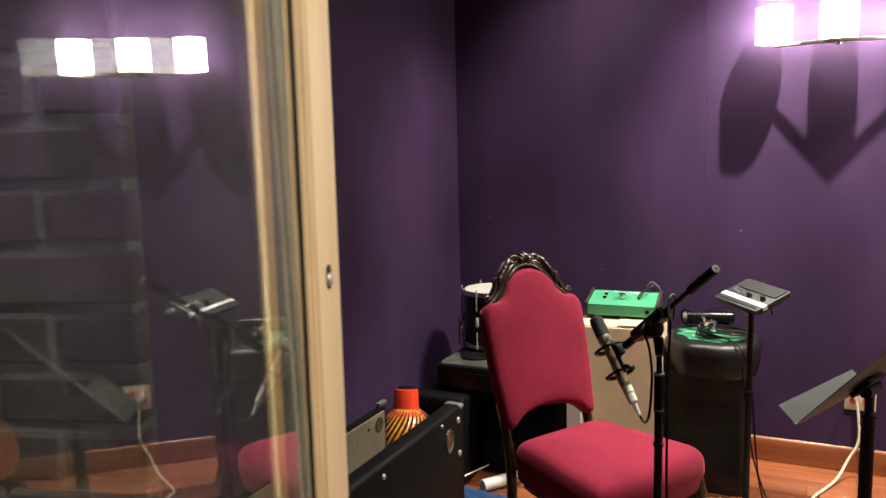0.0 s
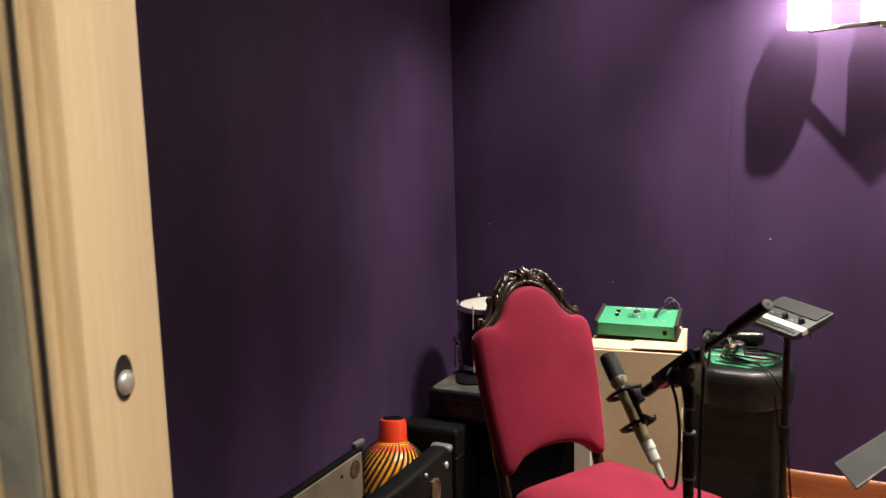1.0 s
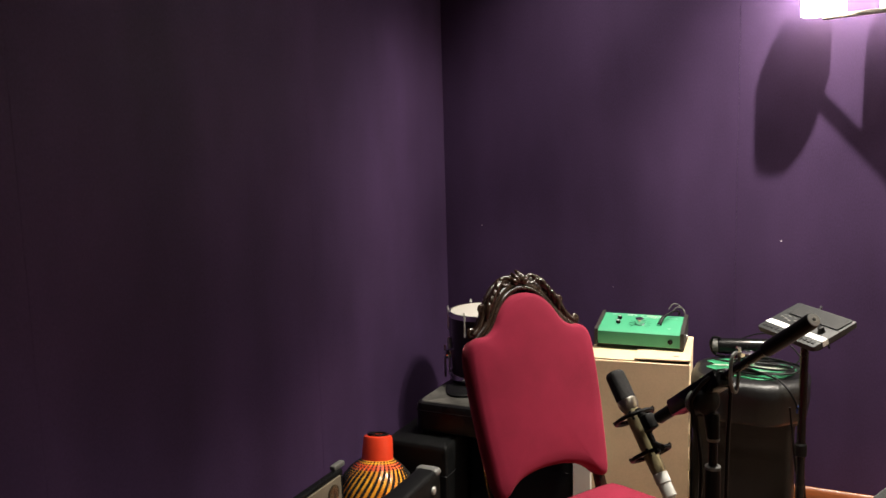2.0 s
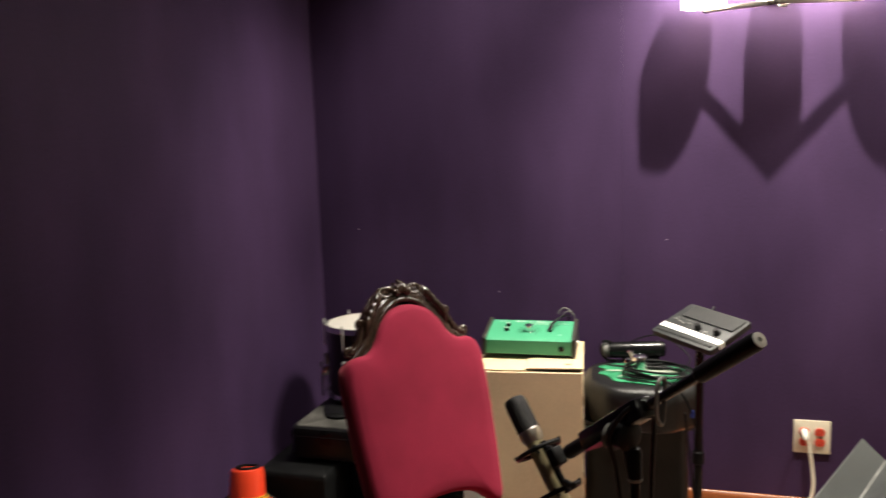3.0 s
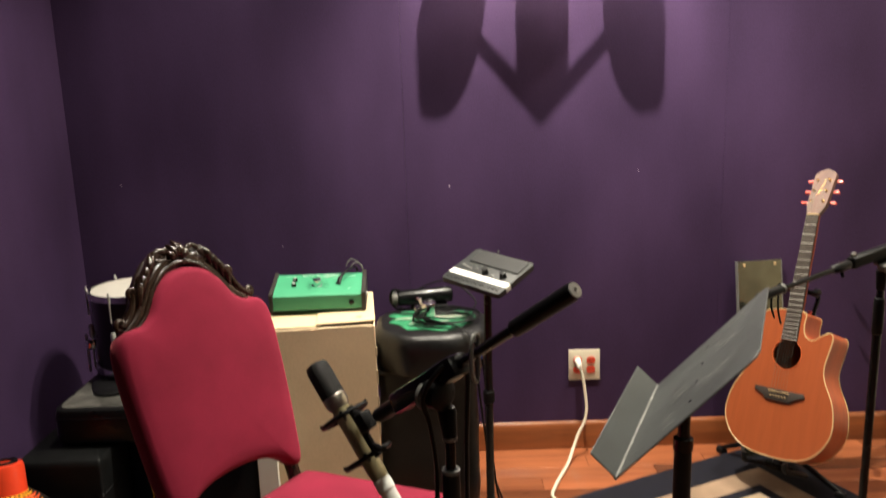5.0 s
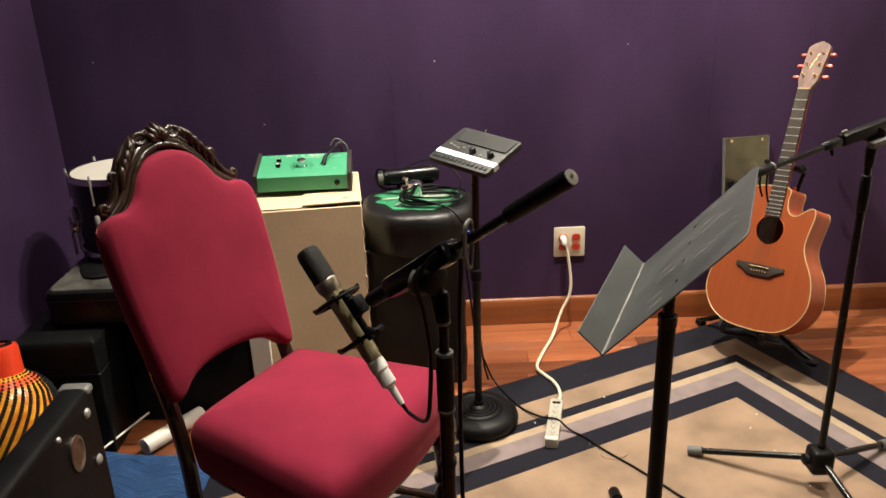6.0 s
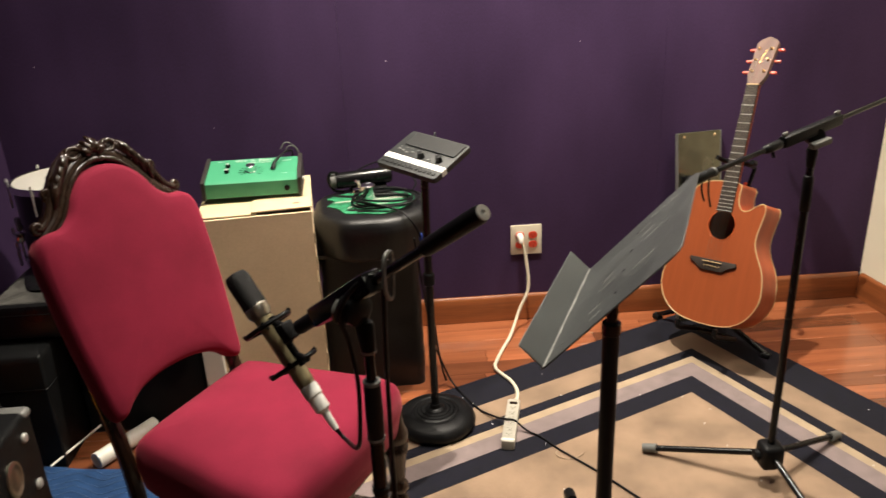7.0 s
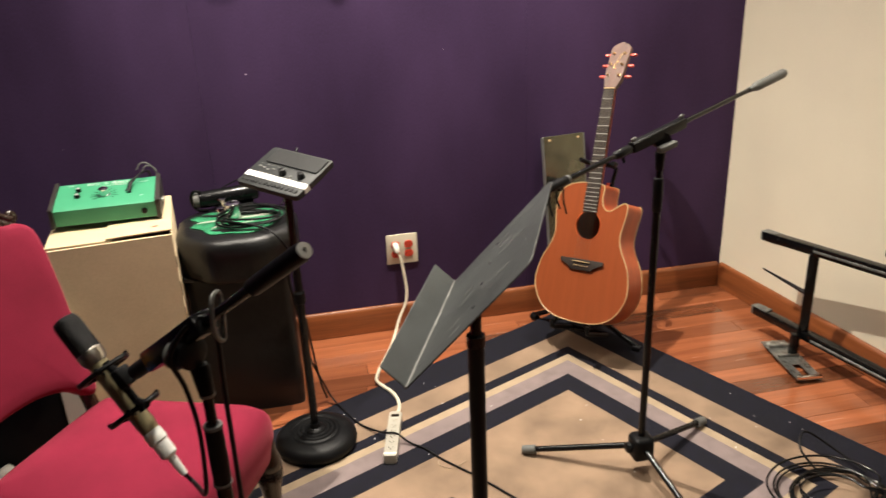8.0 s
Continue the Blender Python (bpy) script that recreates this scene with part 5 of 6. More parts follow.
# ---- open road trunk ----
def trunk():
    x0, x1, y0, y1, h = 0.345, 0.642, -2.34, -1.436, 0.621
    t = thing("road_trunk", pose((x0 + x1) / 2, (y0 + y1) / 2, 0), "black tolex-covered open trunk with metal corners", "trunk")
    w, d = x1 - x0, y1 - y0
    part("side_panel", box(0.062, d, h, 0.014, 3, at=(w / 2 - 0.031, 0, h / 2)), M_TOLEX, t)
    part("side_panel", box(0.022, d - 0.03, h - 0.028, 0.004, 2, at=(-w / 2 + 0.011, -0.034, h / 2 - 0.014)), M_TOLEX, t)
    part("lining", box(0.006, d - 0.07, h - 0.036, 0.001, 1, at=(-w / 2 + 0.0255, -0.034, h / 2 - 0.020)), M_TRUNKIN, t, "worn tan inner lining")
    part("end_panel", box(w - 0.064, 0.03, h * 0.72, 0.004, 2, at=(-0.031, d / 2 - 0.06, h * 0.36)), M_TOLEX, t)
    part("end_panel", box(w - 0.064, 0.03, h, 0.006, 2, at=(-0.031, -d / 2 + 0.016, h / 2)), M_TOLEX, t)
    part("bottom", box(w - 0.064, d - 0.07, 0.02, 0.002, 1, at=(-0.031, 0, 0.012)), M_TRUNKIN, t)
    # metal corner cap at the far top corner
    cap = box(0.066, 0.034, 0.022, 0.010, 3, at=(w / 2 - 0.031, d / 2 - 0.0150, h - 0.0098))
    part("corner_cap", cap, M_GREYEDGE, t, "scuffed metal corner")
    part("hook", box(0.018, 0.05, 0.014, 0.003, 2, at=(-w / 2 + 0.005, d / 2 - 0.05, h - 0.022)), M_GREYEDGE, t)
    face = w / 2
    yo = (y0 + y1) / 2

    def bolt(y, z, r):
        part("bolt", lathe([(r, 0), (r, 0.002), (r * 0.75, 0.005), (r * 0.3, 0.006)], 16, pose(face, y - yo, z, 0, 90, 0)), M_STEEL, t)

    for y, z, r in ((-1.487, 0.577, 0.011), (-1.480, 0.459, 0.012), (-1.613, 0.598, 0.0065), (-1.99, 0.585, 0.008), (-2.24, 0.52, 0.009)):
        bolt(y, z, r)
    part("handle_cup", lathe([(0.034, 0.0), (0.034, 0.003), (0.028, 0.0045), (0.024, 0.002), (0.018, 0.0015), (0.006, 0.003)], 32, pose(face, -1.556 - yo, 0.528, 0, 90, 0) @ Matrix.Diagonal((1.15, 0.85, 1, 1))), M_BRASS, t, "round worn metal cup")
    part("inner_cup", lathe([(0.026, 0.0), (0.026, 0.002), (0.021, 0.003), (0.010, 0.001)], 24, pose(-w / 2 + 0.0286, d / 2 - 0.11, h - 0.075, 0, 90, 0)), M_TARNISH, t)
    for q in range(5):
        part("stain", prism(rounded([(0.006, 0), (0.002, 0.008), (-0.005, 0.003), (-0.003, -0.007)], 3), 0.0, 0.0006, 0, 1, pose(-w / 2 + 0.0287, d / 2 - 0.18 - 0.075 * q, h - 0.07 - 0.03 * (q % 3), 0, 90, 40 * q)), M_DARKWOOD, t)


trunk()


# ---- beaded gourd rattle ----
def shekere():
    base = Vector((0.185, -1.045, 0.0))
    neck = Vector((0.160, -0.945, 0.470))
    t = thing("beaded_gourd", pose(*base), "orange gourd rattle with a black bead net and red neck", "rattle")
    ax = frame_along(base + Vector((0, 0, 0)), neck)
    L = (neck - base).length
    m = Matrix.Translation(-base) @ ax
    prof = [(0.02, 0.012), (0.07, 0.022), (0.112, 0.062), (0.134, 0.125), (0.139, 0.19), (0.136, 0.25), (0.126, 0.305), (0.110, 0.344), (0.088, 0.372), (0.066, 0.389), (0.054, 0.400)]
    part("gourd", lathe(prof, 40, m), M_BEADO, t, "orange beaded gourd", 60)
    part("bead_collar", lathe([(r + 0.0012, z) for r, z in ((0.088, 0.372), (0.066, 0.389))], 40, m, cap=False), M_BEADR, t, "red beads round the neck", 60)
    part("neck", lathe([(0.056, 0.392), (0.0545, 0.41), (0.051, L - 0.012), (0.048, L - 0.004), (0.038, L - 0.002)], 32, m), M_ORANGE, t, "glossy red neck")
    part("rim", lathe([(0.034, L - 0.006), (0.037, L - 0.001), (0.035, L + 0.005), (0.029, L + 0.005), (0.027, L - 0.004)], 32, m), M_BLACKMATT, t, "dark rim")

    def radius(z):
        for (r0, z0), (r1, z1) in zip(prof, prof[1:]):
            if z0 <= z <= z1:
                return r0 + (r1 - r0) * (z - z0) / (z1 - z0)
        return prof[-1][0]

    # the net: spiral rows of small black beads over the orange ones
    b = bmesh.new()
    for k in range(34):
        for i in range(52):
            z = 0.04 + (0.396 - 0.04) * i / 51
            a = 2 * math.pi * k / 34 + 1.5 * i / 51
            r = radius(z) + 0.0018
            c = m @ Vector((r * math.cos(a), r * math.sin(a), z))
            w = min(0.0072, radius(z) * 0.066)
            vs = [b.verts.new(c + Vector(p)) for p in ((w, 0, 0), (0, w, 0), (-w, 0, 0), (0, -w, 0), (0, 0, w), (0, 0, -w))]
            for p, q in ((0, 1), (1, 2), (2, 3), (3, 0)):
                b.faces.new((vs[p], vs[q], vs[4]))
                b.faces.new((vs[q], vs[p], vs[5]))
    part("bead_net", b, M_BLACKMATT, t, "black bead net")


shekere()


# ---- black cases, tom drum ----
def cases():
    def soft_case(name, sx, sy, sz, x, y, z, label, r=0.03, mat=M_LEATHER, worn=False):
        t = thing(name, pose(x, y, z), label, "case")
        part("shell", pillow(rrect(sx, sy, r), [(0.97, 0.0), (1.0, 0.008), (1.0, sz - 0.022), (0.985, sz - 0.006), (0.955, sz), (0.5, sz + 0.001), (0.05, sz + 0.001)]), mat, t, "", 40)
        part("seam", tube([(px * 1.003, py * 1.003, sz * 0.72) for px, py in rrect(sx, sy, r)[::2]], 0.0025, 6, 1, None, None, True), M_BLACKMATT, t)
        return t

    soft_case("equipment_case", 0.250, 0.48, 0.394, 0.227, -0.560, 0.0, "small black hard equipment case on the floor", 0.008, M_TOLEX)
    soft_case("equipment_case", 0.400, 0.56, 0.400, 0.560, -0.34, 0.0, "black hard equipment case behind the red chair", 0.012, M_TOLEX)
    c = soft_case("drum_case", 0.570, 0.61, 0.112, 0.462, -0.402, 0.404, "worn shiny black vinyl case lying under the tom drum", 0.035, M_CASE)
    # pale scuffs along the worn top edge
    rnd = random.Random(5)
    rim = [(-0.274, 0.20), (-0.274, 0.02), (-0.273, -0.16), (-0.267, -0.262), (-0.242, -0.288), (-0.14, -0.293), (0.05, -0.292), (0.20, -0.292)]
    part("worn_rim", tube([(px + rnd.uniform(-0.002, 0.002), py, 0.1055 + rnd.uniform(0, 0.0015)) for px, py in rim], lambda q: 0.0035 + 0.0022 * math.sin(40 * q) * math.sin(9 * q), 6, 6), M_GREYEDGE, c, "pale worn rim")
    # worn lid; the gloss off the wall is put into its grey as well
    part("lid_top", pillow(rrect(0.538, 0.578, 0.03), [(1.0, 0.1118), (0.99, 0.1142), (0.5, 0.1150), (0.05, 0.1150)]), M_WORNSHEEN, c, "grey worn lid with sheen in its colour")
    # low, uneven black patch under the drum
    cl = thing("black_patch", pose(0.30, -0.40, 0.5185), "crumpled black patch under the tom drum", "cloth")
    out = rounded([(0.185, 0.02), (0.15, 0.14), (0.03, 0.175), (-0.08, 0.17), (-0.10, 0.04), (-0.085, -0.09), (-0.03, -0.20), (0.03, -0.215), (0.10, -0.17), (0.17, -0.12)], 4)
    bm = pillow(out, [(1.0, 0.0), (1.01, 0.006), (0.95, 0.012), (0.8, 0.010), (0.4, 0.012), (0.05, 0.010)])
    for v in bm.verts:
        if v.co.z > 0.003:
            v.co.z += 0.007 * noise.noise(v.co * 22)
    part("cloth", bm, M_BLACKMATT, cl, "", 60)

    t = thing("tom_drum", pose(0.335, -0.345, 0.534), "dark lacquered tom drum with a white head", "drum")
    r, h = 0.148, 0.264
    part("shell", lathe([(r - 0.006, 0.0), (r, 0.004), (r, h - 0.004), (r - 0.006, h)], 48), M_DRUM, t)
    part("drum_head", lathe([(r + 0.001, h - 0.004), (r - 0.001, h + 0.006), (r - 0.010, h + 0.004), (0.01, h + 0.004)], 48), M_HEADSKIN, t, "white coated head")
    for z in (0.004, h - 0.012):
        part("hoop", lathe([(r + 0.004, z), (r + 0.010, z), (r + 0.010, z + 0.018), (r + 0.004, z + 0.020)], 48, cap=False), M_CHROME, t)
    for k in range(6):
        a = radians(18 + 60 * k)
        lug = part("lug", lathe([(0.006, 0.0), (0.009, 0.006), (0.009, 0.040), (0.006, 0.046)], 12, pose((r + 0.010) * math.cos(a), (r + 0.010) * math.sin(a), h * 0.5 - 0.023)), M_STEEL, t)
        for z0, z1 in ((0.004, 0.085), (h - 0.075, h + 0.014)):
            part("tension_rod", rod(((r + 0.012) * math.cos(a), (r + 0.012) * math.sin(a), z0), ((r + 0.012) * math.cos(a), (r + 0.012) * math.sin(a), z1), 0.0034, 8), M_STEEL, lug)
        part("rod_head", lathe([(0.006, 0), (0.006, 0.004), (0.0035, 0.005), (0.0035, 0.012)], 8, pose((r + 0.012) * math.cos(a), (r + 0.012) * math.sin(a), h + 0.010)), M_STEEL, lug)
    for k in (195, 315):
        a = radians(k)
        leg = part("drum_leg", rod(((r + 0.030) * math.cos(a), (r + 0.030) * math.sin(a), -0.012), ((r + 0.030) * math.cos(a), (r + 0.030) * math.sin(a), 0.12), 0.0048, 10), M_STEEL, t)
        part("leg_bracket", box(0.030, 0.022, 0.034, 0.004, 2, pose((r + 0.018) * math.cos(a), (r + 0.018) * math.sin(a), 0.085, 0, 0, k)), M_CHROME, leg)

    wp = thing("white_board", pose(0.806, -0.655, 0.0, 0, 0, 3), "narrow white board standing beside the cardboard box", "board")
    part("board", box(0.062, 0.018, 0.58, 0.002, 1, at=(0, 0, 0.29)), M_WHITE, wp)


cases()


# ---- blanket, stick and rolled paper on the floor ----
def floor_clutter():
    t = thing("moving_blanket", pose(0.49, -1.115, 0.0, 0, 0, -9), "blue quilted moving blanket crumpled on the floor", "blanket")
    n = 44
    b = bmesh.new()
    grid = []
    for i in range(n + 1):
        rowv = []
        for j in range(n + 1):
            x, y = -0.27 + 0.43 * i / n, -0.26 + 0.54 * j / n
            x += 0.02 * noise.noise(Vector((y * 5, 1, 0)))
            y += 0.025 * noise.noise(Vector((x * 5, 3, 0)))
            z = 0.018 + 0.020 * noise.noise(Vector((x * 6, y * 6, 2))) + 0.010 * noise.noise(Vector((x * 15, y * 13, 5)))
            # zigzag quilting
            q = (y * 14 + abs(((x * 4.5) % 1) - 0.5) * 1.6) % 1
            z += 0.005 * abs(math.sin(math.pi * q))
            edge = min(i, j, n - i, n - j)
            rowv.append(b.verts.new((x, y, max(0.011, z * min(1, 0.35 + edge * 0.25)))))
        grid.append(rowv)
    for i in range(n):
        for j in range(n):
            b.faces.new((grid[i][j], grid[i + 1][j], grid[i + 1][j + 1], grid[i][j + 1]))
    # the hem reaches the floor
    rim = [grid[i][0] for i in range(n + 1)] + [grid[n][j] for j in range(1, n + 1)] + [grid[i][n] for i in range(n - 1, -1, -1)] + [grid[0][j] for j in range(n - 1, 0, -1)]
    low = [b.verts.new((v.co.x, v.co.y, 0.002)) for v in rim]
    for i in range(len(rim)):
        k = (i + 1) % len(rim)
        b.faces.new((rim[i], rim[k], low[k], low[i]))
    tops = [[v.co.copy() for v in r] for r in grid]
    quilt = part("quilt", b, M_BLUE, t, "", 60)
    # pale zigzag rows of stitching
    for row_i in range(3, n - 2, 2):
        pts = []
        for i in range(1, n, 2):
            j = row_i + 3.0 * abs(((i / n * 2.6) % 1) - 0.5) * 2 - 1.5
            j0 = max(1, min(n - 2, int(j)))
            p = tops[i][j0].lerp(tops[i][j0 + 1], max(0.0, min(1.0, j - j0)))
            pts.append(p + Vector((0, 0, 0.0012)))
        part("stitching", tube(pts, 0.0011, 5, 2), M_STITCH, quilt)
    s = thing("metal_rod", pose(0, 0, 0), "thin pale rod lying against the case", "rod")
    part("rod", rod((0.322, -0.838, 0.040), (0.418, -0.668, 0.062), 0.0036, 8), M_WHITE, s)
    p = thing("paper_roll", pose(0, 0, 0), "white paper roll on the floor", "paper roll")
    part("roll", rod((0.446, -0.812, 0.028), (0.575, -0.632, 0.028), 0.026, 20), M_WHITE, p)
    part("core", lathe([(0.012, 0.0), (0.016, -0.001), (0.017, 0.0)], 16, frame_along((0.4455, -0.8127, 0.028), (0.575, -0.632, 0.028))), M_CARD, p)


floor_clutter()


# ---- outlet, power strip and cords ----
def outlet():
    t = thing("wall_outlet", pose(1.910, 0, 0.3475), "cream four-socket wall outlet with red sockets", "outlet")
    part("plate", prism(rrect(0.122, 0.122, 0.0025), 0, 0.006, 0.002, 2, pose(0, 0, 0, 90, 0, 0)), M_CREAMPL, t)
    for sx in (-1, 1):
        for sz in (-1, 1):
            m = pose(sx * 0.026, -0.006, sz * 0.0195, 90, 0, 0)
            s = part("socket", prism(rrect(0.034, 0.029, 0.012), 0.0, 0.003, 0.001, 1, m), M_REDPL, t, "red socket")
            for dx in (-0.0065, 0.0065):
                part("slot", box(0.0022, 0.008, 0.0012, 0, 1, m @ Matrix.Translation((dx, 0.003, 0.0031))), M_BLACK, s)
            part("ground_hole", lathe([(0.0024, 0.0028), (0.0024, 0.0036)], 10, m @ Matrix.Translation((0, -0.007, 0))), M_BLACK, s)
    for sx in (-1, 1):
        part("screw", lathe([(0.003, 0.0), (0.0025, 0.0012)], 10, pose(sx * 0.026, -0.006, 0, 90, 0, 0)), M_STEEL, t)

    p = thing("power_strip", pose(1.732, -0.772, 0.011, 0, 0, -13.5), "white six-outlet power strip lying on the rug", "power strip")
    L, W = 0.236, 0.040
    part("housing", prism(rrect(W, L, 0.006), 0.0, 0.030, 0.003, 2), M_STRIP, p)
    part("end_block", box(W + 0.002, 0.012, 0.031, 0.002, 1, at=(0, -L / 2 + 0.012, 0.0160)), M_WHITE, p)
    part("switch", box(0.026, 0.011, 0.006, 0.002, 1, at=(0, L / 2 - 0.026, 0.031)), M_DARKWOOD, p, "dark rocker switch")
    for k in range(6):
        s = part("socket", prism(rrect(0.026, 0.022, 0.008), 0.0298, 0.0308, 0.0004, 1, pose(0, L / 2 - 0.052 - 0.029 * k, 0)), M_STRIP, p)
        for dx in (-0.006, 0.006):
            part("slot", box(0.0020, 0.006, 0.0006, 0, 1, at=(dx, L / 2 - 0.050 - 0.029 * k, 0.0309)), M_BLACKMATT, s)
        part("ground_hole", lathe([(0.0020, 0.0307), (0.0020, 0.0312)], 8, pose(0, L / 2 - 0.058 - 0.029 * k, 0)), M_BLACKMATT, s)
    inv = p.matrix_world.inverted()
    plug = Vector((1.884, -0.012, 0.366))
    part("plug", tube([inv @ (plug + Vector((0, 0.004, 0))), inv @ (plug + Vector((0, -0.022, -0.002))), inv @ (plug + Vector((0.001, -0.030, -0.018)))], lambda q: 0.0135 - 0.004 * q, 12, 4), M_WHITE, p)
    line = [plug + Vector((0.0, -0.026, -0.012)), (1.896, -0.044, 0.32), (1.905, -0.054, 0.255), (1.909, -0.066, 0.19), (1.899, -0.076, 0.14), (1.872, -0.088, 0.092), (1.846, -0.122, 0.045), (1.818, -0.178, 0.016),
            (1.781, -0.252, 0.008), (1.744, -0.345, 0.012), (1.729, -0.408, 0.017), (1.745, -0.455, 0.018), (1.770, -0.504, 0.018), (1.782, -0.556, 0.018), (1.778, -0.612, 0.021), (1.762, -0.653, 0.024)]
    part("cord", tube([inv @ Vector(q) for q in line], 0.0058, 10, 6), M_CREAMPL, p, "white power cord")

    c = thing("thin_cable", pose(0, 0, 0), "thin black cable running across the rug", "cable")
    part("cable", tube([(1.460, -0.620, 0.62), (1.482, -0.57, 0.40), (1.505, -0.50, 0.20), (1.535, -0.475, 0.09), (1.568, -0.500, 0.020), (1.633, -0.648, 0.014), (1.686, -0.722, 0.022), (1.712, -0.772, 0.0445), (1.742, -0.785, 0.0445), (1.778, -0.806, 0.018), (1.818, -0.842, 0.014), (1.856, -0.903, 0.014),
                        (1.900, -0.961, 0.014), (1.941, -1.014, 0.014), (2.005, -1.109, 0.014), (2.06, -1.20, 0.014), (2.12, -1.36, 0.014), (2.14, -1.6, 0.014)], 0.0034, 8, 6), M_BLACKMATT, c)
    # lost bits of thread and paper on the rug
    rnd = random.Random(3)
    lint = thing("lint", pose(0, 0, 0), "specks of lint on the rug", "lint", "", "stuff")
    b = bmesh.new()
    for i in range(42):
        a, q = rnd.uniform(0.03, 1.4), rnd.uniform(0.03, 1.3)
        w = RUG @ Vector((a, -q, 0.0105))
        box(rnd.uniform(0.002, 0.007), rnd.uniform(0.001, 0.0025), 0.001, 0, 1, Matrix.Translation(w) @ pose(0, 0, 0, 0, 0, rnd.uniform(0, 180)), b)
    part("specks", b, M_SPECK, lint, "", 0)
    th = thing("thread", pose(0, 0, 0), "curl of pale thread on the rug", "thread")
    part("thread", tube([(1.86, -0.90, 0.013), (1.845, -0.93, 0.013), (1.87, -0.955, 0.013), (1.905, -0.95, 0.013), (1.93, -0.935, 0.013)], 0.0011, 6, 6), M_SAND, th)


outlet()


# ---- metal plate leaning on the wall ----
def wall_plate():
    t = thing("steel_sheet", pose(2.583, -0.135, 0.011, -9.0, 0, 8), "tarnished steel panel leaning against the purple wall", "metal panel")
    part("sheet", box(0.176, 0.014, 0.746, 0.002, 1, at=(0, 0, 0.375)), M_TARNISH, t)
    for s in (-1, 1):
        part("edge", box(0.004, 0.018, 0.742, 0.001, 1, at=(s * 0.089, 0, 0.375)), M_GREYEDGE, t)
        part("rivet", lathe([(0.0055, 0), (0.005, 0.002), (0.002, 0.003)], 12, pose(s * 0.062, -0.007, 0.732, 90, 0, 0)), M_BIND, t)
    k = part("knob_bracket", box(0.045, 0.03, 0.05, 0.006, 2, at=(-0.055, -0.022, 0.560)), M_BLACK, t, "black knobbed bracket")
    part("knob", lathe([(0.012, 0), (0.016, 0.004), (0.015, 0.018), (0.008, 0.022)], 12, pose(-0.055, -0.037, 0.575, 90, 0, 0)), M_BLACKMATT, k)
    part("bracket_wire", tube([(-0.08, -0.02, 0.55), (-0.092, -0.03, 0.50), (-0.08, -0.028, 0.44)], 0.004, 8, 4), M_BLACKMATT, t)


wall_plate()


# ---- folded keyboard stand by the cream wall ----
def keyboard_stand():
    t = thing("keyboard_stand", pose(0, 0, 0), "black folded keyboard stand lying by the cream wall", "keyboard stand")

    def rail(name, a, b, s, mat=M_BLACK, bevel=0.004):
        L = (Vector(b) - Vector(a)).length
        return part(name, box(s, s, L, bevel, 2, frame_along(a, b) @ Matrix.Translation((0, 0, L / 2))), mat, t)

    up_a, up_b = (3.190, -0.472, 0.422), (3.395, -1.36, 0.490)
    lo_a, lo_b = (3.213, -0.435, 0.098), (3.405, -1.30, 0.095)
    u = rail("upper_rail", up_a, up_b, 0.034)
    l = rail("lower_rail", lo_a, lo_b, 0.034)
    for end, par in ((up_a, u), (lo_a, l)):
        a = Vector(end)
        part("end_sleeve", box(0.037, 0.037, 0.075, 0.005, 2, frame_along(a + Vector((0, 0.012, 0)), a + Vector((0.225, -1, 0.04))) @ Matrix.Translation((0, 0, 0.040))), M_GREYEND, par, "scuffed dark grey end cap")
    part("pale_strip", box(0.006, 0.30, 0.010, 0.002, 1, pose(3.259, -0.84, 0.450, -4.3, 0, 13)), M_GREYEND, u)
    # on the lower rail the strip paints slight reflections of the black metal
    part("pale_strip", box(0.006, 0.30, 0.008, 0.002, 1, pose(3.284, -0.86, 0.098, 0, 0, 12.5)), M_GREYEND, l)
    rail("cross_post", (3.238, -0.685, 0.43), (3.262, -0.655, 0.10), 0.034)
    rail("cross_post", (3.372, -1.26, 0.47), (3.395, -1.25, 0.10), 0.034)
    part("spike", rod((3.245, -0.675, 0.265), (3.20, -0.47, 0.285), 0.009, 10, None, 0.003), M_BLACK, t)
    part("tilt_arm", rod((3.335, -0.90, 0.50), (3.405, -1.30, 0.55), 0.017, 14), M_BLACK, t)
    part("arm_joint", rod((3.338, -1.10, 0.46), (3.368, -1.10, 0.52), 0.018, 12), M_BLACKMATT, t)
    f = pose(3.204, -0.685, 0.012, 0, 0, -7.5) @ Matrix.Diagonal((0.92, 0.90, 1, 1))
    # a pressed plate with an open slot: four strips round the hole
    b = box(0.100, 0.195, 0.005, 0.0012, 1, f @ Matrix.Translation((0, 0.055, 0.003)))
    box(0.034, 0.092, 0.005, 0.0012, 1, f @ Matrix.Translation((-0.033, -0.088, 0.003)), b)
    box(0.036, 0.092, 0.005, 0.0012, 1, f @ Matrix.Translation((0.032, -0.088, 0.003)), b)
    box(0.100, 0.020, 0.005, 0.0012, 1, f @ Matrix.Translation((0, -0.143, 0.003)), b)
    foot = part("foot_plate", b, M_PLATE, t, "bare steel foot plate with an open slot")
    for hx, hy in ((-0.030, 0.125), (0.024, 0.118)):
        part("bolt", lathe([(0.010, 0.005), (0.010, 0.009), (0.006, 0.011)], 6, f @ Matrix.Translation((hx, hy, 0))), M_STEEL, foot)
    for y, z in ((0.095, 0.012), (0.02, 0.010)):
        part("rib", box(0.085, 0.014, z, 0.003, 2, f @ Matrix.Translation((0, y, 0.006 + z / 2))), M_PLATE, foot)
    part("lip", box(0.098, 0.012, 0.012, 0.003, 2, f @ Matrix.Translation((0, -0.148, 0.010))), M_CHROME, foot)
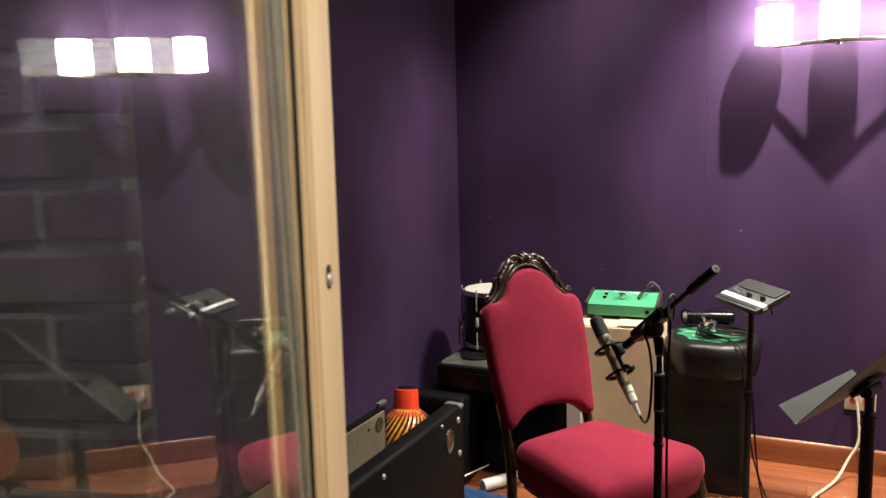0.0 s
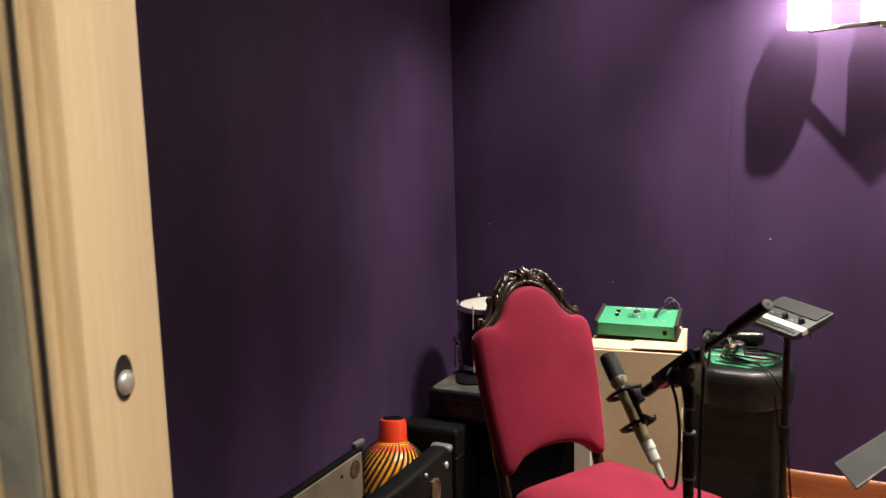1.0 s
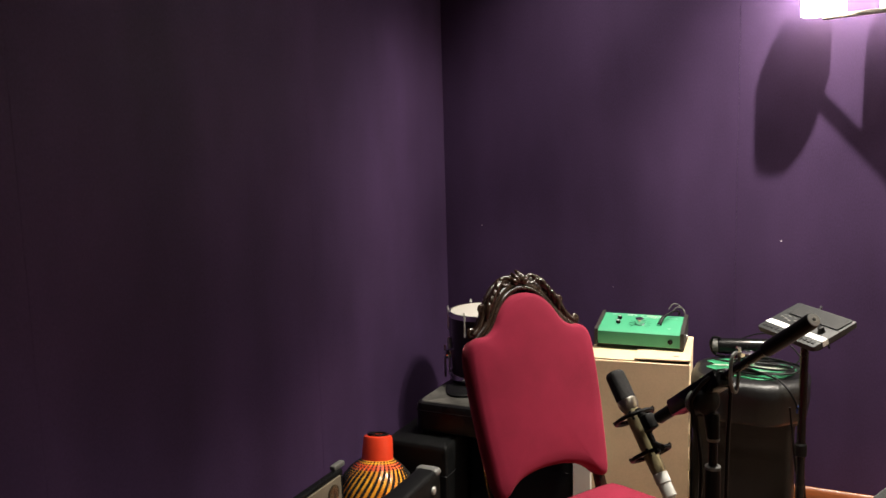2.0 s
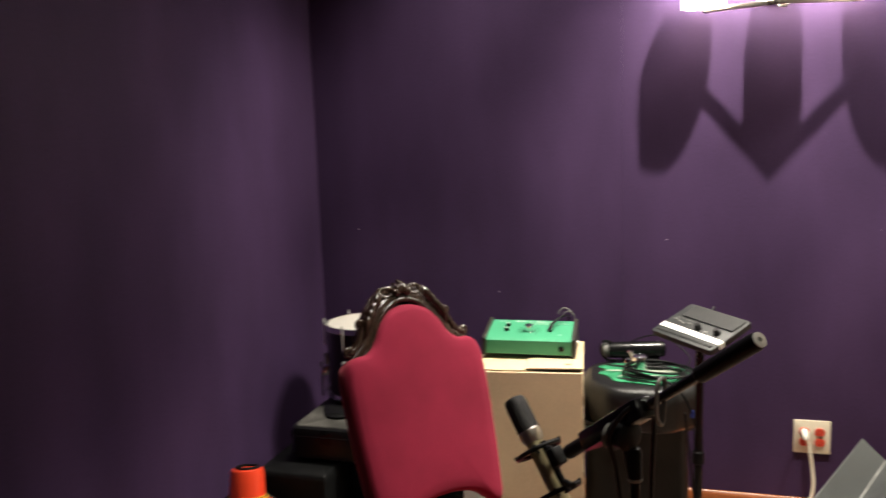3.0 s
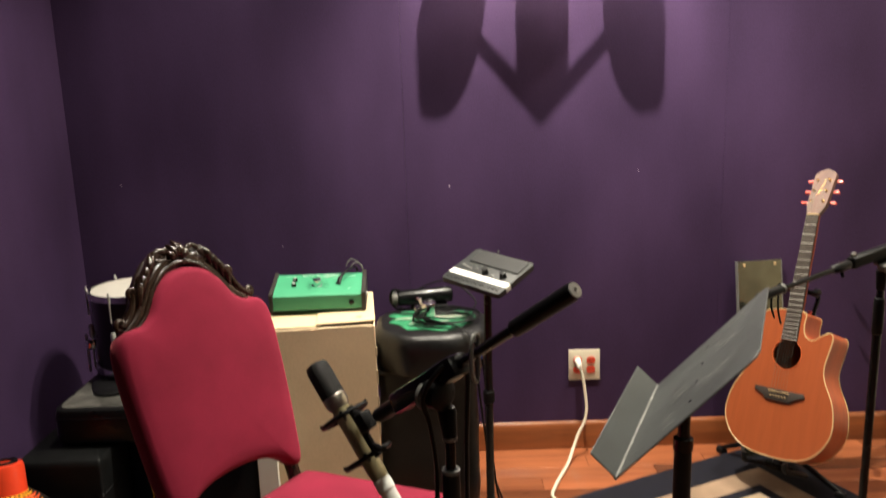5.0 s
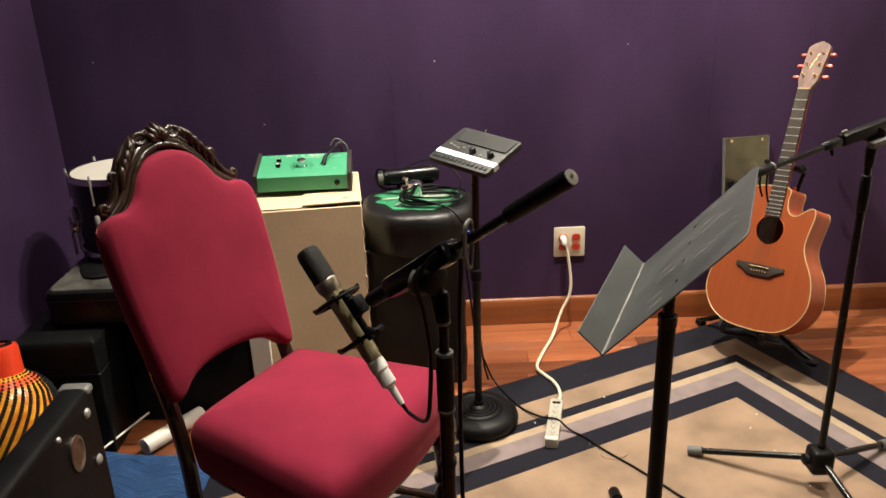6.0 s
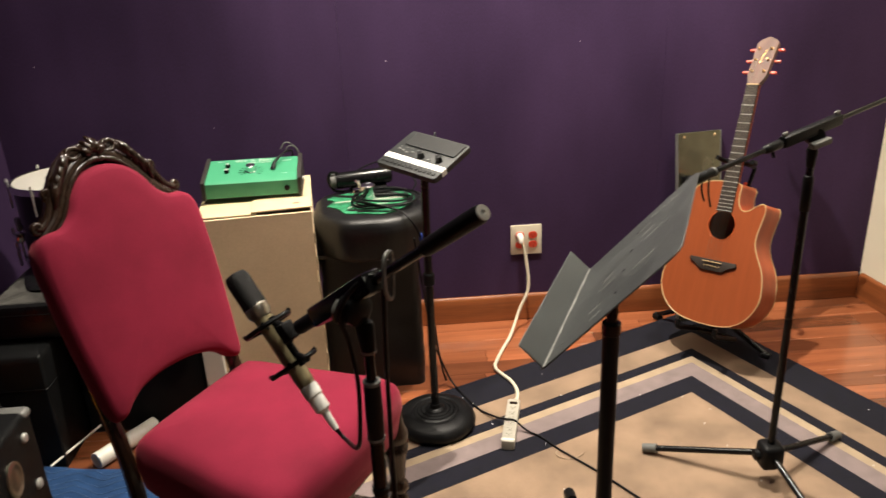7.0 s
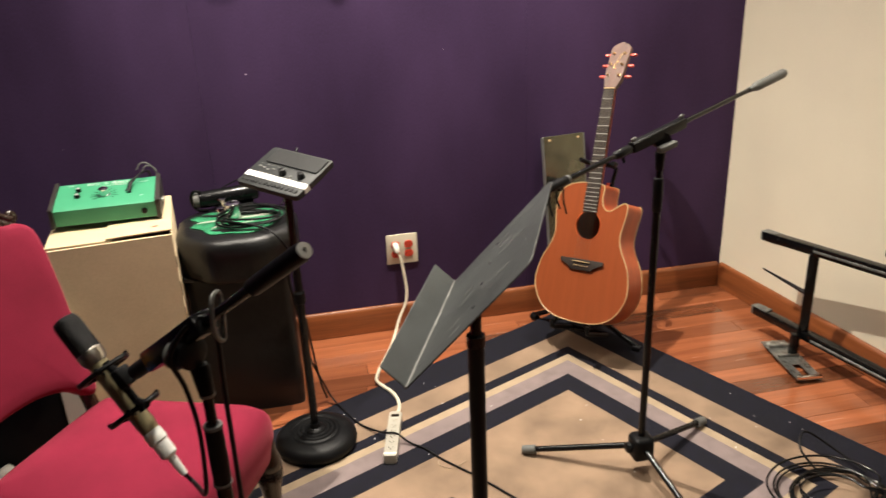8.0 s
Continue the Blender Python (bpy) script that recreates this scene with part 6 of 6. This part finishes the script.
    part("ankle", box(0.030, 0.030, 0.09, 0.005, 2, f @ Matrix.Translation((0.022, 0.03, 0.048))), M_BLACK, t)
    c = thing("cable_coil", pose(2.862, -1.362, 0.011), "black microphone cable coiled on the rug", "cable")
    rnd = random.Random(9)
    pts = []
    for i in range(120):
        a = i / 120 * 2 * math.pi * 8
        turn = int(i / 15)
        r = 0.112 + 0.024 * math.sin(turn * 2.4) + 0.012 * math.sin(a * 0.37 + turn)
        ox, oy = 0.020 * math.sin(turn * 1.7), 0.022 * math.cos(turn * 2.3)
        pts.append((ox + r * math.cos(a) * 1.12, oy + r * math.sin(a) * 0.9, 0.006 + 0.0045 * turn + 0.006 * (0.5 + 0.5 * math.sin(a * 0.7))))
    part("coil", tube(pts, 0.0032, 7, 3), M_BLACK, c)
    part("stray_loop", tube([(0.02, 0.10, 0.02), (0.0, 0.15, 0.06), (0.05, 0.20, 0.075), (0.12, 0.16, 0.03), (0.16, 0.06, 0.01)], 0.0034, 7, 6), M_BLACKMATT, c)


keyboard_stand()


# ---- brick-faced partition behind the open door ----
partition = part("wall_partition", box(0.945, 0.06, CEIL, at=(-0.5175, 0.072, CEIL / 2)), M_PURPLE, None, "", 0, pose(0.951, -3.097, 0, 0, 0, 17))
tagged(partition, "short dark brick partition wall behind the glazed door", "wall", "", "structure")
part("mortar_bed", box(0.984, 0.034, CEIL, at=(-0.498, 0.0245, CEIL / 2)), M_MORTAR, partition, "", 0)


def brick_mesh(length, seed):
    bm = box(length, 0.034, 0.0625, 0.005, 1, at=(-length / 2, 0.017, 0))
    for v in bm.verts:
        v.co += Vector((noise.noise(v.co * 22 + Vector((seed, 0, 0))) * 0.004, noise.noise(v.co * 18 + Vector((0, seed, 0))) * 0.004, noise.noise(v.co * 20 + Vector((0, 0, seed))) * 0.0045))
    me = bpy.data.meshes.new("brick")
    bm.to_mesh(me)
    bm.free()
    me.materials.append(M_BRICK)
    return me


BRICK, JOINT, COURSE = {"half": 0.099, "queen": 0.186, "full": 0.206}, 0.0115, 0.0745
BRICKS = {k: [brick_mesh(l, 7 * n + 3) for n in range(3)] for k, l in BRICK.items()}
rng_b = random.Random(21)
for course in range(38):
    z = 1.373 + (course - 18.5) * COURSE
    if z + 0.03 > CEIL:
        break
    x, size = 0.0, "half" if course % 2 else "queen"
    while x > -0.985 + BRICK[size]:
        ob = new("brick", rng_b.choice(BRICKS[size]))
        ob.parent = partition
        ob.location = (x + rng_b.uniform(-0.001, 0.001), rng_b.uniform(-0.002, 0.001), z)
        x -= BRICK[size] + JOINT
        size = "full"


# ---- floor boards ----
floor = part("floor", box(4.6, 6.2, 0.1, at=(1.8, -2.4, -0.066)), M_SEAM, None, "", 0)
tagged(floor, "glossy red-brown hardwood strip floor", "floor", "", "structure")
PW, GAP = 0.083, 0.0008


def board_mesh(length):
    bm = box(length - GAP, PW - GAP, 0.016, 0.0008, 1)
    me = bpy.data.meshes.new("floor_board")
    bm.to_mesh(me)
    bm.free()
    me.materials.append(M_PLANK)
    return me


BOARDS = {l: board_mesh(l) for l in (0.45, 0.6, 0.75, 0.9, 1.05, 1.2)}
rng = random.Random(7)
row = 0
while row * PW < 4.0:
    y = -PW / 2 - row * PW
    x, end = -0.02 - rng.uniform(0, 0.4), right_x(y) + 0.02
    while x < end - 0.05:
        l = rng.choice(list(BOARDS))
        fits = x + l < end + 0.05
        if not fits:
            l = end + 0.03 - x
        ob = new("floor_board", BOARDS[l] if fits else board_mesh(l))
        ob.parent = floor
        ob.location = (x + l / 2, y, -0.008)
        x += l
    row += 1
part("hall_floor", box(2.2, 1.3, 0.016, at=(1.96, FRONT - 0.7, -0.008)), M_PLANK, floor, "", 0)
